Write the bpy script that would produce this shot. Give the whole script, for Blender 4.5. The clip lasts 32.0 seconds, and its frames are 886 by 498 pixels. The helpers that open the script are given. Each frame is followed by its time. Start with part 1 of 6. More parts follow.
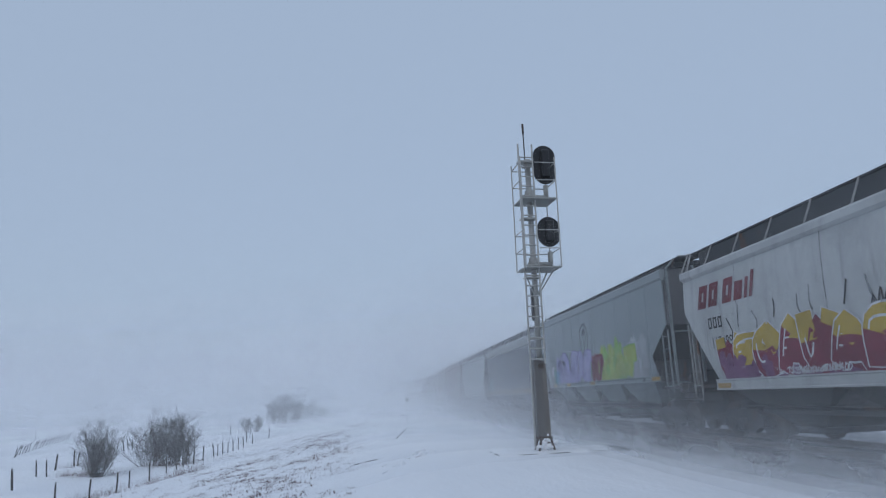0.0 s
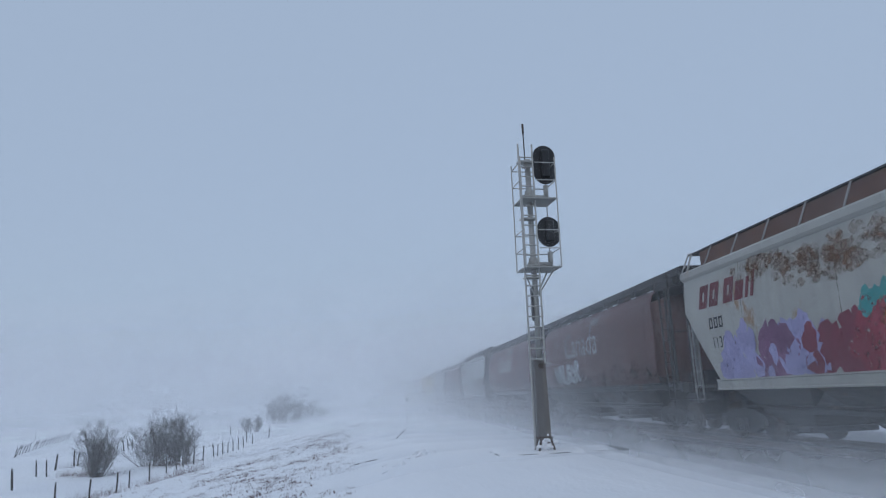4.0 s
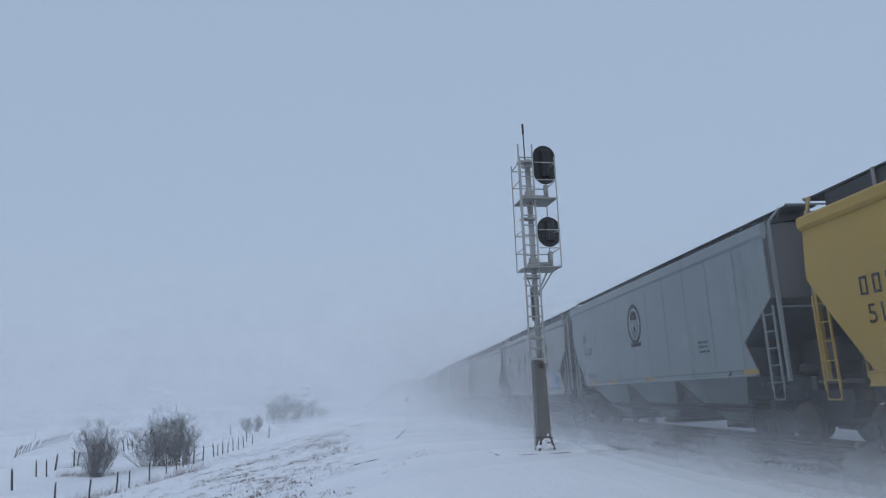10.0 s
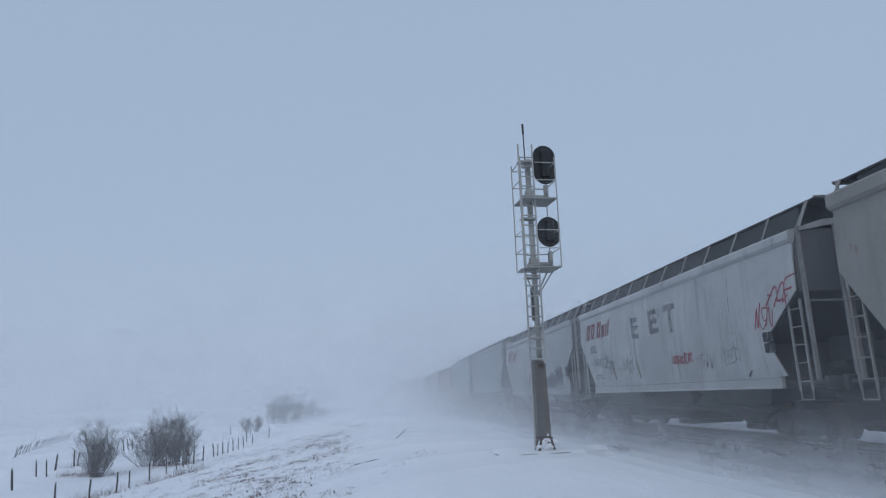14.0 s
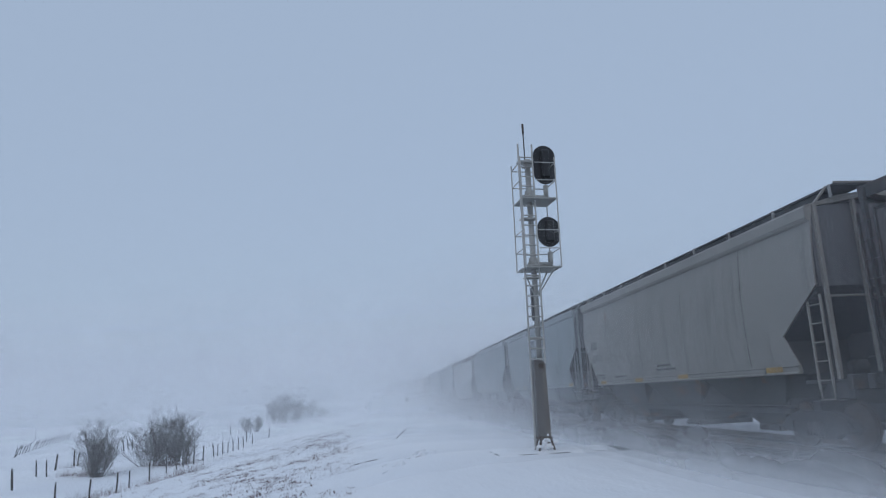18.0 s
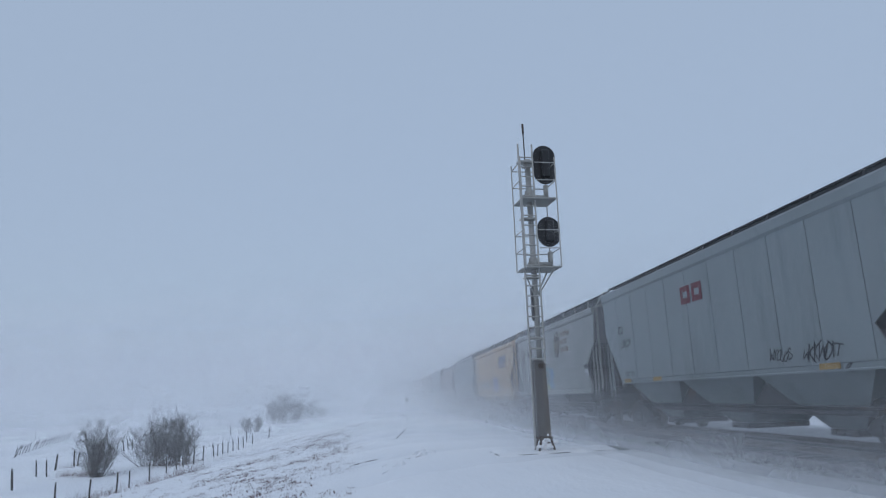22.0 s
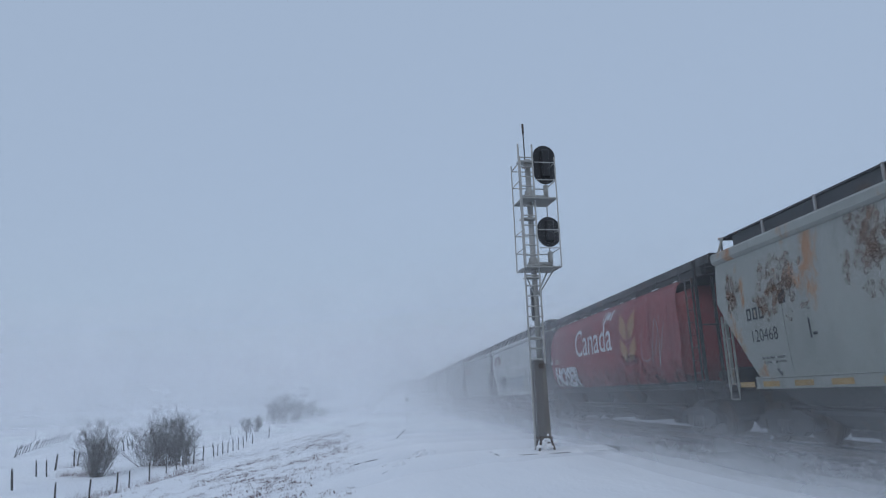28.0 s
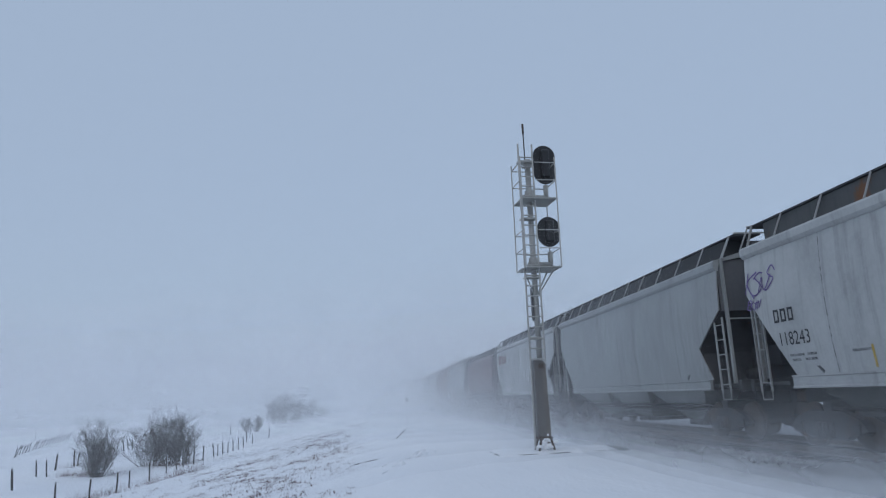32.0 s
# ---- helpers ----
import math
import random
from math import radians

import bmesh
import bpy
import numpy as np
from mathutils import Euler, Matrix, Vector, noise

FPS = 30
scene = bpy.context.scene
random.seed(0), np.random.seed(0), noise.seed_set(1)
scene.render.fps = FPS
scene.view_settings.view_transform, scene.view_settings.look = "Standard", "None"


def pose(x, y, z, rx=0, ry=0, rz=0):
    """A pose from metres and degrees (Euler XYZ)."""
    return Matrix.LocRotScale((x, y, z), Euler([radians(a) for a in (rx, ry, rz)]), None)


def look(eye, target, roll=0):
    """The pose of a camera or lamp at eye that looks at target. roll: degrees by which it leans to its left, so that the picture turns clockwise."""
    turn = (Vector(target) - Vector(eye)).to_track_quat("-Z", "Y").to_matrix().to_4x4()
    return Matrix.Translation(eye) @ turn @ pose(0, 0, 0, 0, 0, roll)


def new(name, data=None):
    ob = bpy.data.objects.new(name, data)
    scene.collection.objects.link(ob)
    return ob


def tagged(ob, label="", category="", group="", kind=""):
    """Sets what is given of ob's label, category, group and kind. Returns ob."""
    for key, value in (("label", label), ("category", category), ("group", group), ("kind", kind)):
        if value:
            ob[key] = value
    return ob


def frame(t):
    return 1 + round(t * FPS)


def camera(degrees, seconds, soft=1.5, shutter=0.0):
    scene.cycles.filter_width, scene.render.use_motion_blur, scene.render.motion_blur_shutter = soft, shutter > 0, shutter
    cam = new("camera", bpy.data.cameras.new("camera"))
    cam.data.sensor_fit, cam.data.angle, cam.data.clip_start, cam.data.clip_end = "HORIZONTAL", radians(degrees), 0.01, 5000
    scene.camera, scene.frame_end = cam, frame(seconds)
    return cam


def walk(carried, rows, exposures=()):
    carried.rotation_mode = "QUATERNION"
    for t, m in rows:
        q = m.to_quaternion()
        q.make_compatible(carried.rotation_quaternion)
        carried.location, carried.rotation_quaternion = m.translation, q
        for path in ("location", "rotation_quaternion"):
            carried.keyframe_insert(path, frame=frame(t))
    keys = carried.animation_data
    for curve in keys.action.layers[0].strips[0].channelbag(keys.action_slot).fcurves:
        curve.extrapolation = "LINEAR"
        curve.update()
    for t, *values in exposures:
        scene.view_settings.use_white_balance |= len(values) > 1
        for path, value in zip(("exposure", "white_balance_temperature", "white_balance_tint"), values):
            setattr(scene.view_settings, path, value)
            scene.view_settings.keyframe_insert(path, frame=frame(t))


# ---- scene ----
cam = camera(65.58, 32.0, soft=1.2)
EYE = pose(0, 0, 1.14, 102.05, 2.52, -5.23)
walk(cam, [(0, EYE), (32.0, EYE)], [(0, 0.0), (32.0, 0.0)])

# ---- sky and light: an overcast blizzard, soft light from everywhere ----
TRACK_X = 10.2          # centre line of the track, rails run along y
SPEED = 22.0            # metres a second, towards smaller y
world = bpy.data.worlds.new("overcast")
scene.world = world
world.use_nodes = True
wn, wl = world.node_tree.nodes, world.node_tree.links
wn.clear()
sky = wn.new("ShaderNodeTexSky")
sky.sky_type, sky.sun_disc = "NISHITA", False
sky.sun_elevation, sky.sun_rotation = radians(32), radians(200)
sky.air_density, sky.dust_density = 1.0, 4.0
clear = wn.new("ShaderNodeBackground")
clear.inputs["Strength"].default_value = 0.012
cloud = wn.new("ShaderNodeBackground")
cloud.inputs["Color"].default_value = (0.352, 0.447, 0.596, 1)
cloud.inputs["Strength"].default_value = 0.955
both = wn.new("ShaderNodeAddShader")
wout = wn.new("ShaderNodeOutputWorld")
wl.new(sky.outputs[0], clear.inputs["Color"])
wl.new(clear.outputs[0], both.inputs[0])
wl.new(cloud.outputs[0], both.inputs[1])
wl.new(both.outputs[0], wout.inputs["Surface"])
lamp = bpy.data.lights.new("sun", "SUN")
lamp.energy, lamp.angle, lamp.color = 0.4, radians(40), (0.86, 0.92, 1.0)
sun = new("sun", lamp)
sun.matrix_world = look((-30, -60, 60), (0, 0, 0))
scene.cycles.transparent_max_bounces = 64


# ---- materials ----
def material(name):
    m = bpy.data.materials.new(name)
    m.use_nodes = True
    nt = m.node_tree
    return m, nt.nodes, nt.links, nt.nodes["Principled BSDF"]


def mix(nodes, links, fac, a, b):
    n = nodes.new("ShaderNodeMix")
    n.data_type = "RGBA"
    for sock, val in ((n.inputs[0], fac), (n.inputs[6], a), (n.inputs[7], b)):
        if isinstance(val, (tuple, list)):
            sock.default_value = (*val[:3], 1)
        elif isinstance(val, (int, float)):
            sock.default_value = val
        else:
            links.new(val, sock)
    return n.outputs[2]


def ramp(nodes, links, src, lo, hi, a=0.0, b=1.0):
    n = nodes.new("ShaderNodeMapRange")
    n.interpolation_type = "SMOOTHSTEP"
    for i, v in enumerate((lo, hi, a, b), 1):
        n.inputs[i].default_value = v
    links.new(src, n.inputs[0])
    return n.outputs[0]


def coords(nodes, links, scale=(1, 1, 1), shift=True):
    """Object coordinates, moved by each object's random number so that no two look alike."""
    tc = nodes.new("ShaderNodeTexCoord")
    mp = nodes.new("ShaderNodeMapping")
    mp.inputs["Scale"].default_value = scale
    links.new(tc.outputs["Object"], mp.inputs["Vector"])
    if shift:
        oi = nodes.new("ShaderNodeObjectInfo")
        mul = nodes.new("ShaderNodeVectorMath")
        mul.operation = "SCALE"
        mul.inputs[0].default_value = (37.0, 53.0, 19.0)
        links.new(oi.outputs["Random"], mul.inputs["Scale"])
        links.new(mul.outputs[0], mp.inputs["Location"])
    return mp.outputs[0]


def grain(nodes, links, vec, scale, detail=4.0, rough=0.6):
    n = nodes.new("ShaderNodeTexNoise")
    n.inputs["Scale"].default_value, n.inputs["Detail"].default_value, n.inputs["Roughness"].default_value = scale, detail, rough
    links.new(vec, n.inputs["Vector"])
    return n.outputs["Fac"]


def bump(nodes, links, bsdf, height, strength, distance):
    n = nodes.new("ShaderNodeBump")
    n.inputs["Strength"].default_value, n.inputs["Distance"].default_value = strength, distance
    links.new(height, n.inputs["Height"])
    links.new(n.outputs[0], bsdf.inputs["Normal"])


def paint(name, colour, rust=0.0, dirt=0.35, rough=0.55, metal=0.0, rust_colour=(0.16, 0.065, 0.025)):
    """Weathered paint on steel: dust film, vertical streaks, rust patches."""
    m, n, l, b = material(name)
    v = coords(n, l)
    big = grain(n, l, v, 0.55, 5)
    fine = grain(n, l, v, 9.0, 4)
    streak = grain(n, l, coords(n, l, (2.6, 2.6, 0.22)), 1.6, 4)
    dusty = tuple(c * 0.45 + 0.05 for c in colour)
    c = mix(n, l, ramp(n, l, big, 0.35, 0.75, 0, dirt), colour, dusty)
    c = mix(n, l, ramp(n, l, streak, 0.48, 0.75, 0, dirt), c, tuple(k * 0.5 for k in colour))
    c = mix(n, l, ramp(n, l, fine, 0.3, 0.7, 0, 0.16), c, tuple(min(1, k * 1.25 + 0.02) for k in colour))
    if rust:
        patch = grain(n, l, coords(n, l, (1, 1, 0.6)), 0.9, 6, 0.7)
        c = mix(n, l, ramp(n, l, patch, 0.66 - 0.22 * rust, 0.74 - 0.14 * rust, 0, 0.9), c, rust_colour)
    l.new(c, b.inputs["Base Color"])
    b.inputs["Roughness"].default_value, b.inputs["Metallic"].default_value = rough, metal
    bump(n, l, b, fine, 0.15, 0.01)
    return m


def plain(name, colour, rough=0.6, amount=0.25, scale=6.0):
    m, n, l, b = material(name)
    g = grain(n, l, coords(n, l), scale, 4)
    l.new(mix(n, l, ramp(n, l, g, 0.3, 0.7, 0, 1), tuple(c * (1 - amount) for c in colour), tuple(min(1, c * (1 + amount)) for c in colour)), b.inputs["Base Color"])
    b.inputs["Roughness"].default_value = rough
    bump(n, l, b, g, 0.2, 0.01)
    return m


def worn(name, colour, cover=0.75, least=0.25):
    """Thin spray or stencil paint through which the wall shows where it has flaked."""
    m, n, l, b = material(name)
    g = grain(n, l, coords(n, l), 7.0, 5, 0.7)
    h = grain(n, l, coords(n, l), 1.3, 3)
    l.new(mix(n, l, ramp(n, l, h, 0.3, 0.7, 0, 1), tuple(c * 0.7 for c in colour), colour), b.inputs["Base Color"])
    l.new(ramp(n, l, g, 0.62 - 0.5 * cover, 0.72 - 0.3 * cover, least, min(1.0, cover + 0.12)), b.inputs["Alpha"])
    b.inputs["Roughness"].default_value = 0.6
    return m


def snow_material():
    m, n, l, b = material("snow")
    v = coords(n, l, shift=False)
    wide = grain(n, l, v, 0.06, 3)
    mid = grain(n, l, coords(n, l, (0.9, 0.35, 1), False), 1.1, 5, 0.65)
    fine = grain(n, l, v, 14.0, 4)
    c = mix(n, l, ramp(n, l, wide, 0.3, 0.7), (0.80, 0.82, 0.86), (0.88, 0.89, 0.91))
    c = mix(n, l, ramp(n, l, mid, 0.45, 0.75, 0, 0.18), c, (0.74, 0.77, 0.82))
    sep = n.new("ShaderNodeSeparateXYZ")
    l.new(v, sep.inputs[0])
    off = n.new("ShaderNodeMath")
    off.operation = "SUBTRACT"
    off.inputs[1].default_value = TRACK_X
    l.new(sep.outputs["X"], off.inputs[0])
    # far side stretched wider, to dim the snow visible below the cars
    dist = n.new("ShaderNodeMath")
    dist.operation = "MAXIMUM"
    for gain, sock in ((-1.0, 0), (0.45, 1)):
        scaled = n.new("ShaderNodeMath")
        scaled.operation = "MULTIPLY"
        scaled.inputs[1].default_value = gain
        l.new(off.outputs[0], scaled.inputs[0])
        l.new(scaled.outputs[0], dist.inputs[sock])
    wob = n.new("ShaderNodeMath")
    wob.operation = "MULTIPLY_ADD"
    wob.inputs[1].default_value = 0.9
    l.new(grain(n, l, v, 0.5, 3, 0.5), wob.inputs[0])
    l.new(dist.outputs[0], wob.inputs[2])
    # ballast grey through thin snow, with the train's shade mixed into the colour
    c = mix(n, l, ramp(n, l, wob.outputs[0], 2.3, 4.6, 0.82, 0.0), c, (0.20, 0.205, 0.215))
    c = mix(n, l, ramp(n, l, wob.outputs[0], 3.4, 7.5, 0.22, 0.0), c, (0.40, 0.41, 0.43))
    l.new(c, b.inputs["Base Color"])
    b.inputs["Roughness"].default_value = 0.85
    b.inputs["Specular IOR Level"].default_value = 0.15
    add = n.new("ShaderNodeMath")
    add.operation = "MULTIPLY_ADD"
    add.inputs[1].default_value = 0.12
    l.new(fine, add.inputs[0])
    l.new(mid, add.inputs[2])
    bump(n, l, b, add.outputs[0], 0.4, 0.16)
    return m


def veil_material(name, alpha, top, low=0.0, patch=0.35, scale=0.03, track=None, colour=(0.93, 0.95, 0.98)):
    """Blown snow: a scatter of flakes, so part of it is see-through; it thins out upwards, and is denser over the track."""
    m, n, l, b = material(name)
    n.remove(b)

    def times(p, q, plus=0.0):
        k = n.new("ShaderNodeMath")
        k.operation = "MULTIPLY_ADD"
        k.inputs[2].default_value = plus
        for sock, val in ((k.inputs[0], p), (k.inputs[1], q)):
            if isinstance(val, (int, float)):
                sock.default_value = val
            else:
                l.new(val, sock)
        return k.outputs[0]

    tc = n.new("ShaderNodeTexCoord")
    sep = n.new("ShaderNodeSeparateXYZ")
    l.new(tc.outputs["Object"], sep.inputs[0])
    a = ramp(n, l, sep.outputs["Z"], low, top, 1.0, 0.0)
    mp = n.new("ShaderNodeMapping")
    mp.inputs["Scale"].default_value = (1, 1, 1.6)
    l.new(tc.outputs["Object"], mp.inputs["Vector"])
    a = times(a, ramp(n, l, grain(n, l, mp.outputs[0], scale, 4, 0.6), 0.28, 0.72, 1 - patch, 1 + patch))
    if track:
        mid, floor = track
        near_side = ramp(n, l, sep.outputs["X"], -7.0, 4.5, 0.0, 1.0)
        far_side = ramp(n, l, sep.outputs["X"], 13.0, 22.0, 1.0, 0.0)
        over = times(near_side, far_side)
        tall = times(times(over, ramp(n, l, sep.outputs["Z"], 2.5, 8.5, 1.0, 0.0)), mid, 1.0)
        deep = times(times(over, ramp(n, l, sep.outputs["Z"], 0.2, 2.6, 1.0, 0.0)), floor)
        add = n.new("ShaderNodeMath")
        l.new(tall, add.inputs[0])
        l.new(deep, add.inputs[1])
        a = times(a, add.outputs[0])
    a = times(a, alpha)
    cap = n.new("ShaderNodeMath")
    cap.operation = "MINIMUM"
    cap.inputs[1].default_value = 0.9
    l.new(a, cap.inputs[0])
    dif, tra, clear_, half, out = n.new("ShaderNodeBsdfDiffuse"), n.new("ShaderNodeBsdfTranslucent"), n.new("ShaderNodeBsdfTransparent"), n.new("ShaderNodeMixShader"), n.new("ShaderNodeMixShader")
    dif.inputs[0].default_value = tra.inputs[0].default_value = (*colour, 1)
    l.new(dif.outputs[0], half.inputs[1])
    l.new(tra.outputs[0], half.inputs[2])
    l.new(cap.outputs[0], out.inputs[0])
    l.new(clear_.outputs[0], out.inputs[1])
    l.new(half.outputs[0], out.inputs[2])
    l.new(out.outputs[0], n["Material Output"].inputs["Surface"])
    return m


SNOW = snow_material()
STEEL_DARK = paint("dark_steel", (0.035, 0.036, 0.04), 0.5, 0.5, 0.7, rust_colour=(0.07, 0.04, 0.028))
ROOF_DARK = paint("weathered_roof", (0.04, 0.043, 0.049), 0.2, 0.5, 0.8)
GALV = paint("galvanised_steel", (0.34, 0.345, 0.33), 0.15, 0.4, 0.5, 0.3)
GALV_LIGHT = paint("light_galvanised_steel", (0.38, 0.38, 0.365), 0.0, 0.35, 0.5, 0.2)
CAR_TRIM = paint("car_trim_paint", (0.25, 0.255, 0.255), 0.1, 0.5)
BLACK = plain("matt_black_paint", (0.012, 0.013, 0.016), 0.5)
TIMBER = plain("weathered_timber", (0.045, 0.04, 0.038), 0.9, 0.4, 14)
TWIG = plain("bare_twigs", (0.062, 0.050, 0.044), 0.9, 0.35, 3)
GRASS = plain("dry_grass", (0.17, 0.115, 0.11), 0.9, 0.4, 5)
BALLAST = plain("ballast_stone", (0.13, 0.13, 0.14), 0.9, 0.5, 8)
RAIL = paint("rail_steel", (0.16, 0.12, 0.10), 0.4, 0.3, 0.4, 0.7)
# end walls: grime and the shade between coupled cars in one grey
END_GREY = paint("grimy_shaded_end_paint", (0.12, 0.125, 0.135), 0.15, 0.5, 0.8)
# road dirt plus the shade below the bin ends, both in the colour
UNDER = paint("dirty_shaded_underframe", (0.085, 0.088, 0.094), 0.2, 0.5, 0.8)
# grimy grey, taken darker to carry the shade below the side sills
GRIME_AND_SHADE = paint("grimy_shaded_hopper_paint", (0.08, 0.084, 0.087), 0.3, 0.6, 0.8)
CONCRETE = plain("concrete", (0.13, 0.135, 0.14), 0.9, 0.2, 9)
LENS = plain("signal_lens", (0.02, 0.02, 0.025), 0.15)
RUST = paint("rusty_steel", (0.075, 0.055, 0.045), 0.3, 0.4, 0.85)

BODY = {
    "white": paint("white_car_paint", (0.40, 0.41, 0.405), 0.0, 0.6),
    "worn_white": paint("worn_white_car_paint", (0.36, 0.355, 0.325), 0.32, 0.45, rust_colour=(0.26, 0.15, 0.075)),
    "light_grey": paint("light_grey_car_paint", (0.30, 0.315, 0.315), 0.0, 0.5),
    "grey": paint("grey_car_paint", (0.212, 0.240, 0.252), 0.0, 0.35),
    "dull_grey": paint("dull_grey_car_paint", (0.256, 0.264, 0.260), 0.18, 0.5, rust_colour=(0.24, 0.14, 0.075)),
    "rusty_grey": paint("rusty_grey_car_paint", (0.255, 0.265, 0.243), 0.5, 0.4, rust_colour=(0.30, 0.135, 0.05)),
    "beige": paint("beige_car_paint", (0.225, 0.215, 0.20), 0.1, 0.4),
    "charcoal": paint("charcoal_car_paint", (0.048, 0.054, 0.064), 0.1, 0.4),
    "brown": paint("brown_car_paint", (0.120, 0.054, 0.036), 0.45, 0.5, rust_colour=(0.20, 0.085, 0.04)),
    "red": paint("red_car_paint", (0.20, 0.028, 0.032), 0.12, 0.6, rust_colour=(0.06, 0.03, 0.03)),
    "dark_red": paint("dark_red_car_paint", (0.096, 0.022, 0.022), 0.3, 0.6, rust_colour=(0.08, 0.04, 0.035)),
    "faded_red": paint("faded_red_car_paint", (0.104, 0.044, 0.041), 0.3, 0.5, rust_colour=(0.20, 0.14, 0.13)),
    "yellow": paint("yellow_car_paint", (0.352, 0.272, 0.080), 0.05, 0.3),
    "gold": paint("gold_car_paint", (0.368, 0.240, 0.048), 0.08, 0.3),
    "tan": paint("tan_car_paint", (0.42, 0.29, 0.17), 0.1, 0.4),
}
INK = {
    "black": worn("black_stencil", (0.035, 0.037, 0.045), 0.8),
    "faint": worn("faded_stencil", (0.12, 0.13, 0.15), 0.45),
    "white": worn("white_stencil", (0.60, 0.61, 0.63), 0.8),
    "chalk": worn("chalk_white_spray", (0.50, 0.51, 0.53), 0.55),
    "redlogo": worn("red_lettering", (0.155, 0.028, 0.04), 0.9),
    "pinkred": worn("red_spray", (0.34, 0.06, 0.09), 0.7),
    "orange": worn("faded_orange_lettering", (0.36, 0.14, 0.07), 0.5),
    "amber": worn("amber_reflector", (0.40, 0.26, 0.10), 0.85),
    "yellow": worn("yellow_spray", (0.44, 0.31, 0.06), 0.9),
    "cream": worn("cream_spray", (0.46, 0.42, 0.31), 0.95),
    "green": worn("green_spray", (0.22, 0.38, 0.09), 0.9),
    "teal": worn("teal_spray", (0.05, 0.30, 0.30), 0.7),
    "blue": worn("blue_spray", (0.12, 0.30, 0.48), 0.8),
    "navy": worn("navy_lettering", (0.03, 0.06, 0.19), 0.8),
    "violet": worn("violet_spray", (0.36, 0.34, 0.56), 0.8),
    "pink": worn("pink_spray", (0.42, 0.19, 0.31), 0.95),
    "crimson": worn("crimson_spray", (0.20, 0.035, 0.06), 0.9),
    "silver": worn("silver_spray", (0.40, 0.42, 0.44), 0.8),
    "ochre": worn("ochre_decal", (0.28, 0.24, 0.17), 0.6),
    "ghost": worn("faded_cream_spray", (0.36, 0.34, 0.27), 0.5),
    "rust": worn("rust_stain", (0.20, 0.10, 0.05), 0.40, 0.06),
    "charcoal": worn("charcoal_spray", (0.045, 0.05, 0.06), 0.85),
    "soot": worn("thin_road_grime", (0.05, 0.05, 0.055), 0.22, 0.04),
    "greenwash": worn("thin_green_spray", (0.13, 0.24, 0.21), 0.3, 0.08),
    "joint": worn("grimy_weld_line", (0.07, 0.075, 0.08), 0.42, 0.06),
    "tanleaf": worn("tan_decal", (0.34, 0.19, 0.10), 0.85),
    "lime": worn("lime_spray", (0.34, 0.42, 0.10), 0.85),
    "purple": worn("purple_spray", (0.17, 0.12, 0.30), 0.85),
    "mauve": worn("mauve_spray", (0.22, 0.10, 0.19), 0.8),
    "gold": worn("gold_spray", (0.36, 0.30, 0.16), 0.6),
}


# ---- building helpers ----
def part(name, bm, mat, parent, label=""):
    mesh = bpy.data.meshes.new(name)
    bm.to_mesh(mesh)
    bm.free()
    for one in mat if isinstance(mat, (list, tuple)) else [mat]:
        mesh.materials.append(one)
    ob = new(name, mesh)
    ob.parent = parent
    return tagged(ob, label)


def share(name, mesh, parent, m=None, label=""):
    ob = new(name, mesh)
    ob.parent = parent
    if m is not None:
        ob.matrix_basis = m
    return tagged(ob, label)


def thing(name, m, label, category, group="", kind=""):
    ob = new(name)
    ob.empty_display_size = 0.2
    ob.matrix_basis = m
    return tagged(ob, label, category, group, kind)


def box(bm, x0, x1, y0, y1, z0, z1, mat=0, bevel=0.0):
    vs = bmesh.ops.create_cube(bm, size=1, matrix=Matrix.Translation(((x0 + x1) / 2, (y0 + y1) / 2, (z0 + z1) / 2)) @ Matrix.Diagonal((abs(x1 - x0), abs(y1 - y0), abs(z1 - z0), 1)))["verts"]
    faces = {f for v in vs for f in v.link_faces}
    for f in faces:
        f.material_index = mat
    if bevel:
        made = bmesh.ops.bevel(bm, geom=list({e for v in vs for e in v.link_edges}), offset=bevel, segments=1, affect="EDGES", clamp_overlap=True)
        for f in made["faces"]:
            f.material_index = mat


def rod(bm, a, b, r, sides=6, r2=None, mat=0):
    a, b = Vector(a), Vector(b)
    d = b - a
    made = bmesh.ops.create_cone(bm, cap_ends=True, segments=sides, radius1=r, radius2=r if r2 is None else r2, depth=d.length,
                                 matrix=Matrix.Translation((a + b) / 2) @ d.to_track_quat("Z", "Y").to_matrix().to_4x4())
    for f in {f for v in made["verts"] for f in v.link_faces}:
        f.material_index = mat
        f.smooth = sides > 6


def prism(bm, outline, axis, a, b, mat=0):
    """A polygon of (p, q) pushed along an axis from a to b."""
    put = {"x": lambda p, q, s: (s, p, q), "y": lambda p, q, s: (p, s, q), "z": lambda p, q, s: (p, q, s)}[axis]
    lo = [bm.verts.new(put(p, q, a)) for p, q in outline]
    hi = [bm.verts.new(put(p, q, b)) for p, q in outline]
    n = len(outline)
    fs = [bm.faces.new(lo[::-1]), bm.faces.new(hi)]
    fs += [bm.faces.new((lo[i], lo[(i + 1) % n], hi[(i + 1) % n], hi[i])) for i in range(n)]
    for f in fs:
        f.material_index = mat
    bmesh.ops.recalc_face_normals(bm, faces=fs)


def smoothstep(a, b, x):
    t = max(0.0, min(1.0, (x - a) / (b - a)))
    return t * t * (3 - 2 * t)


# ---- ground ----
RAIL_Z = -0.29  # top of the rails

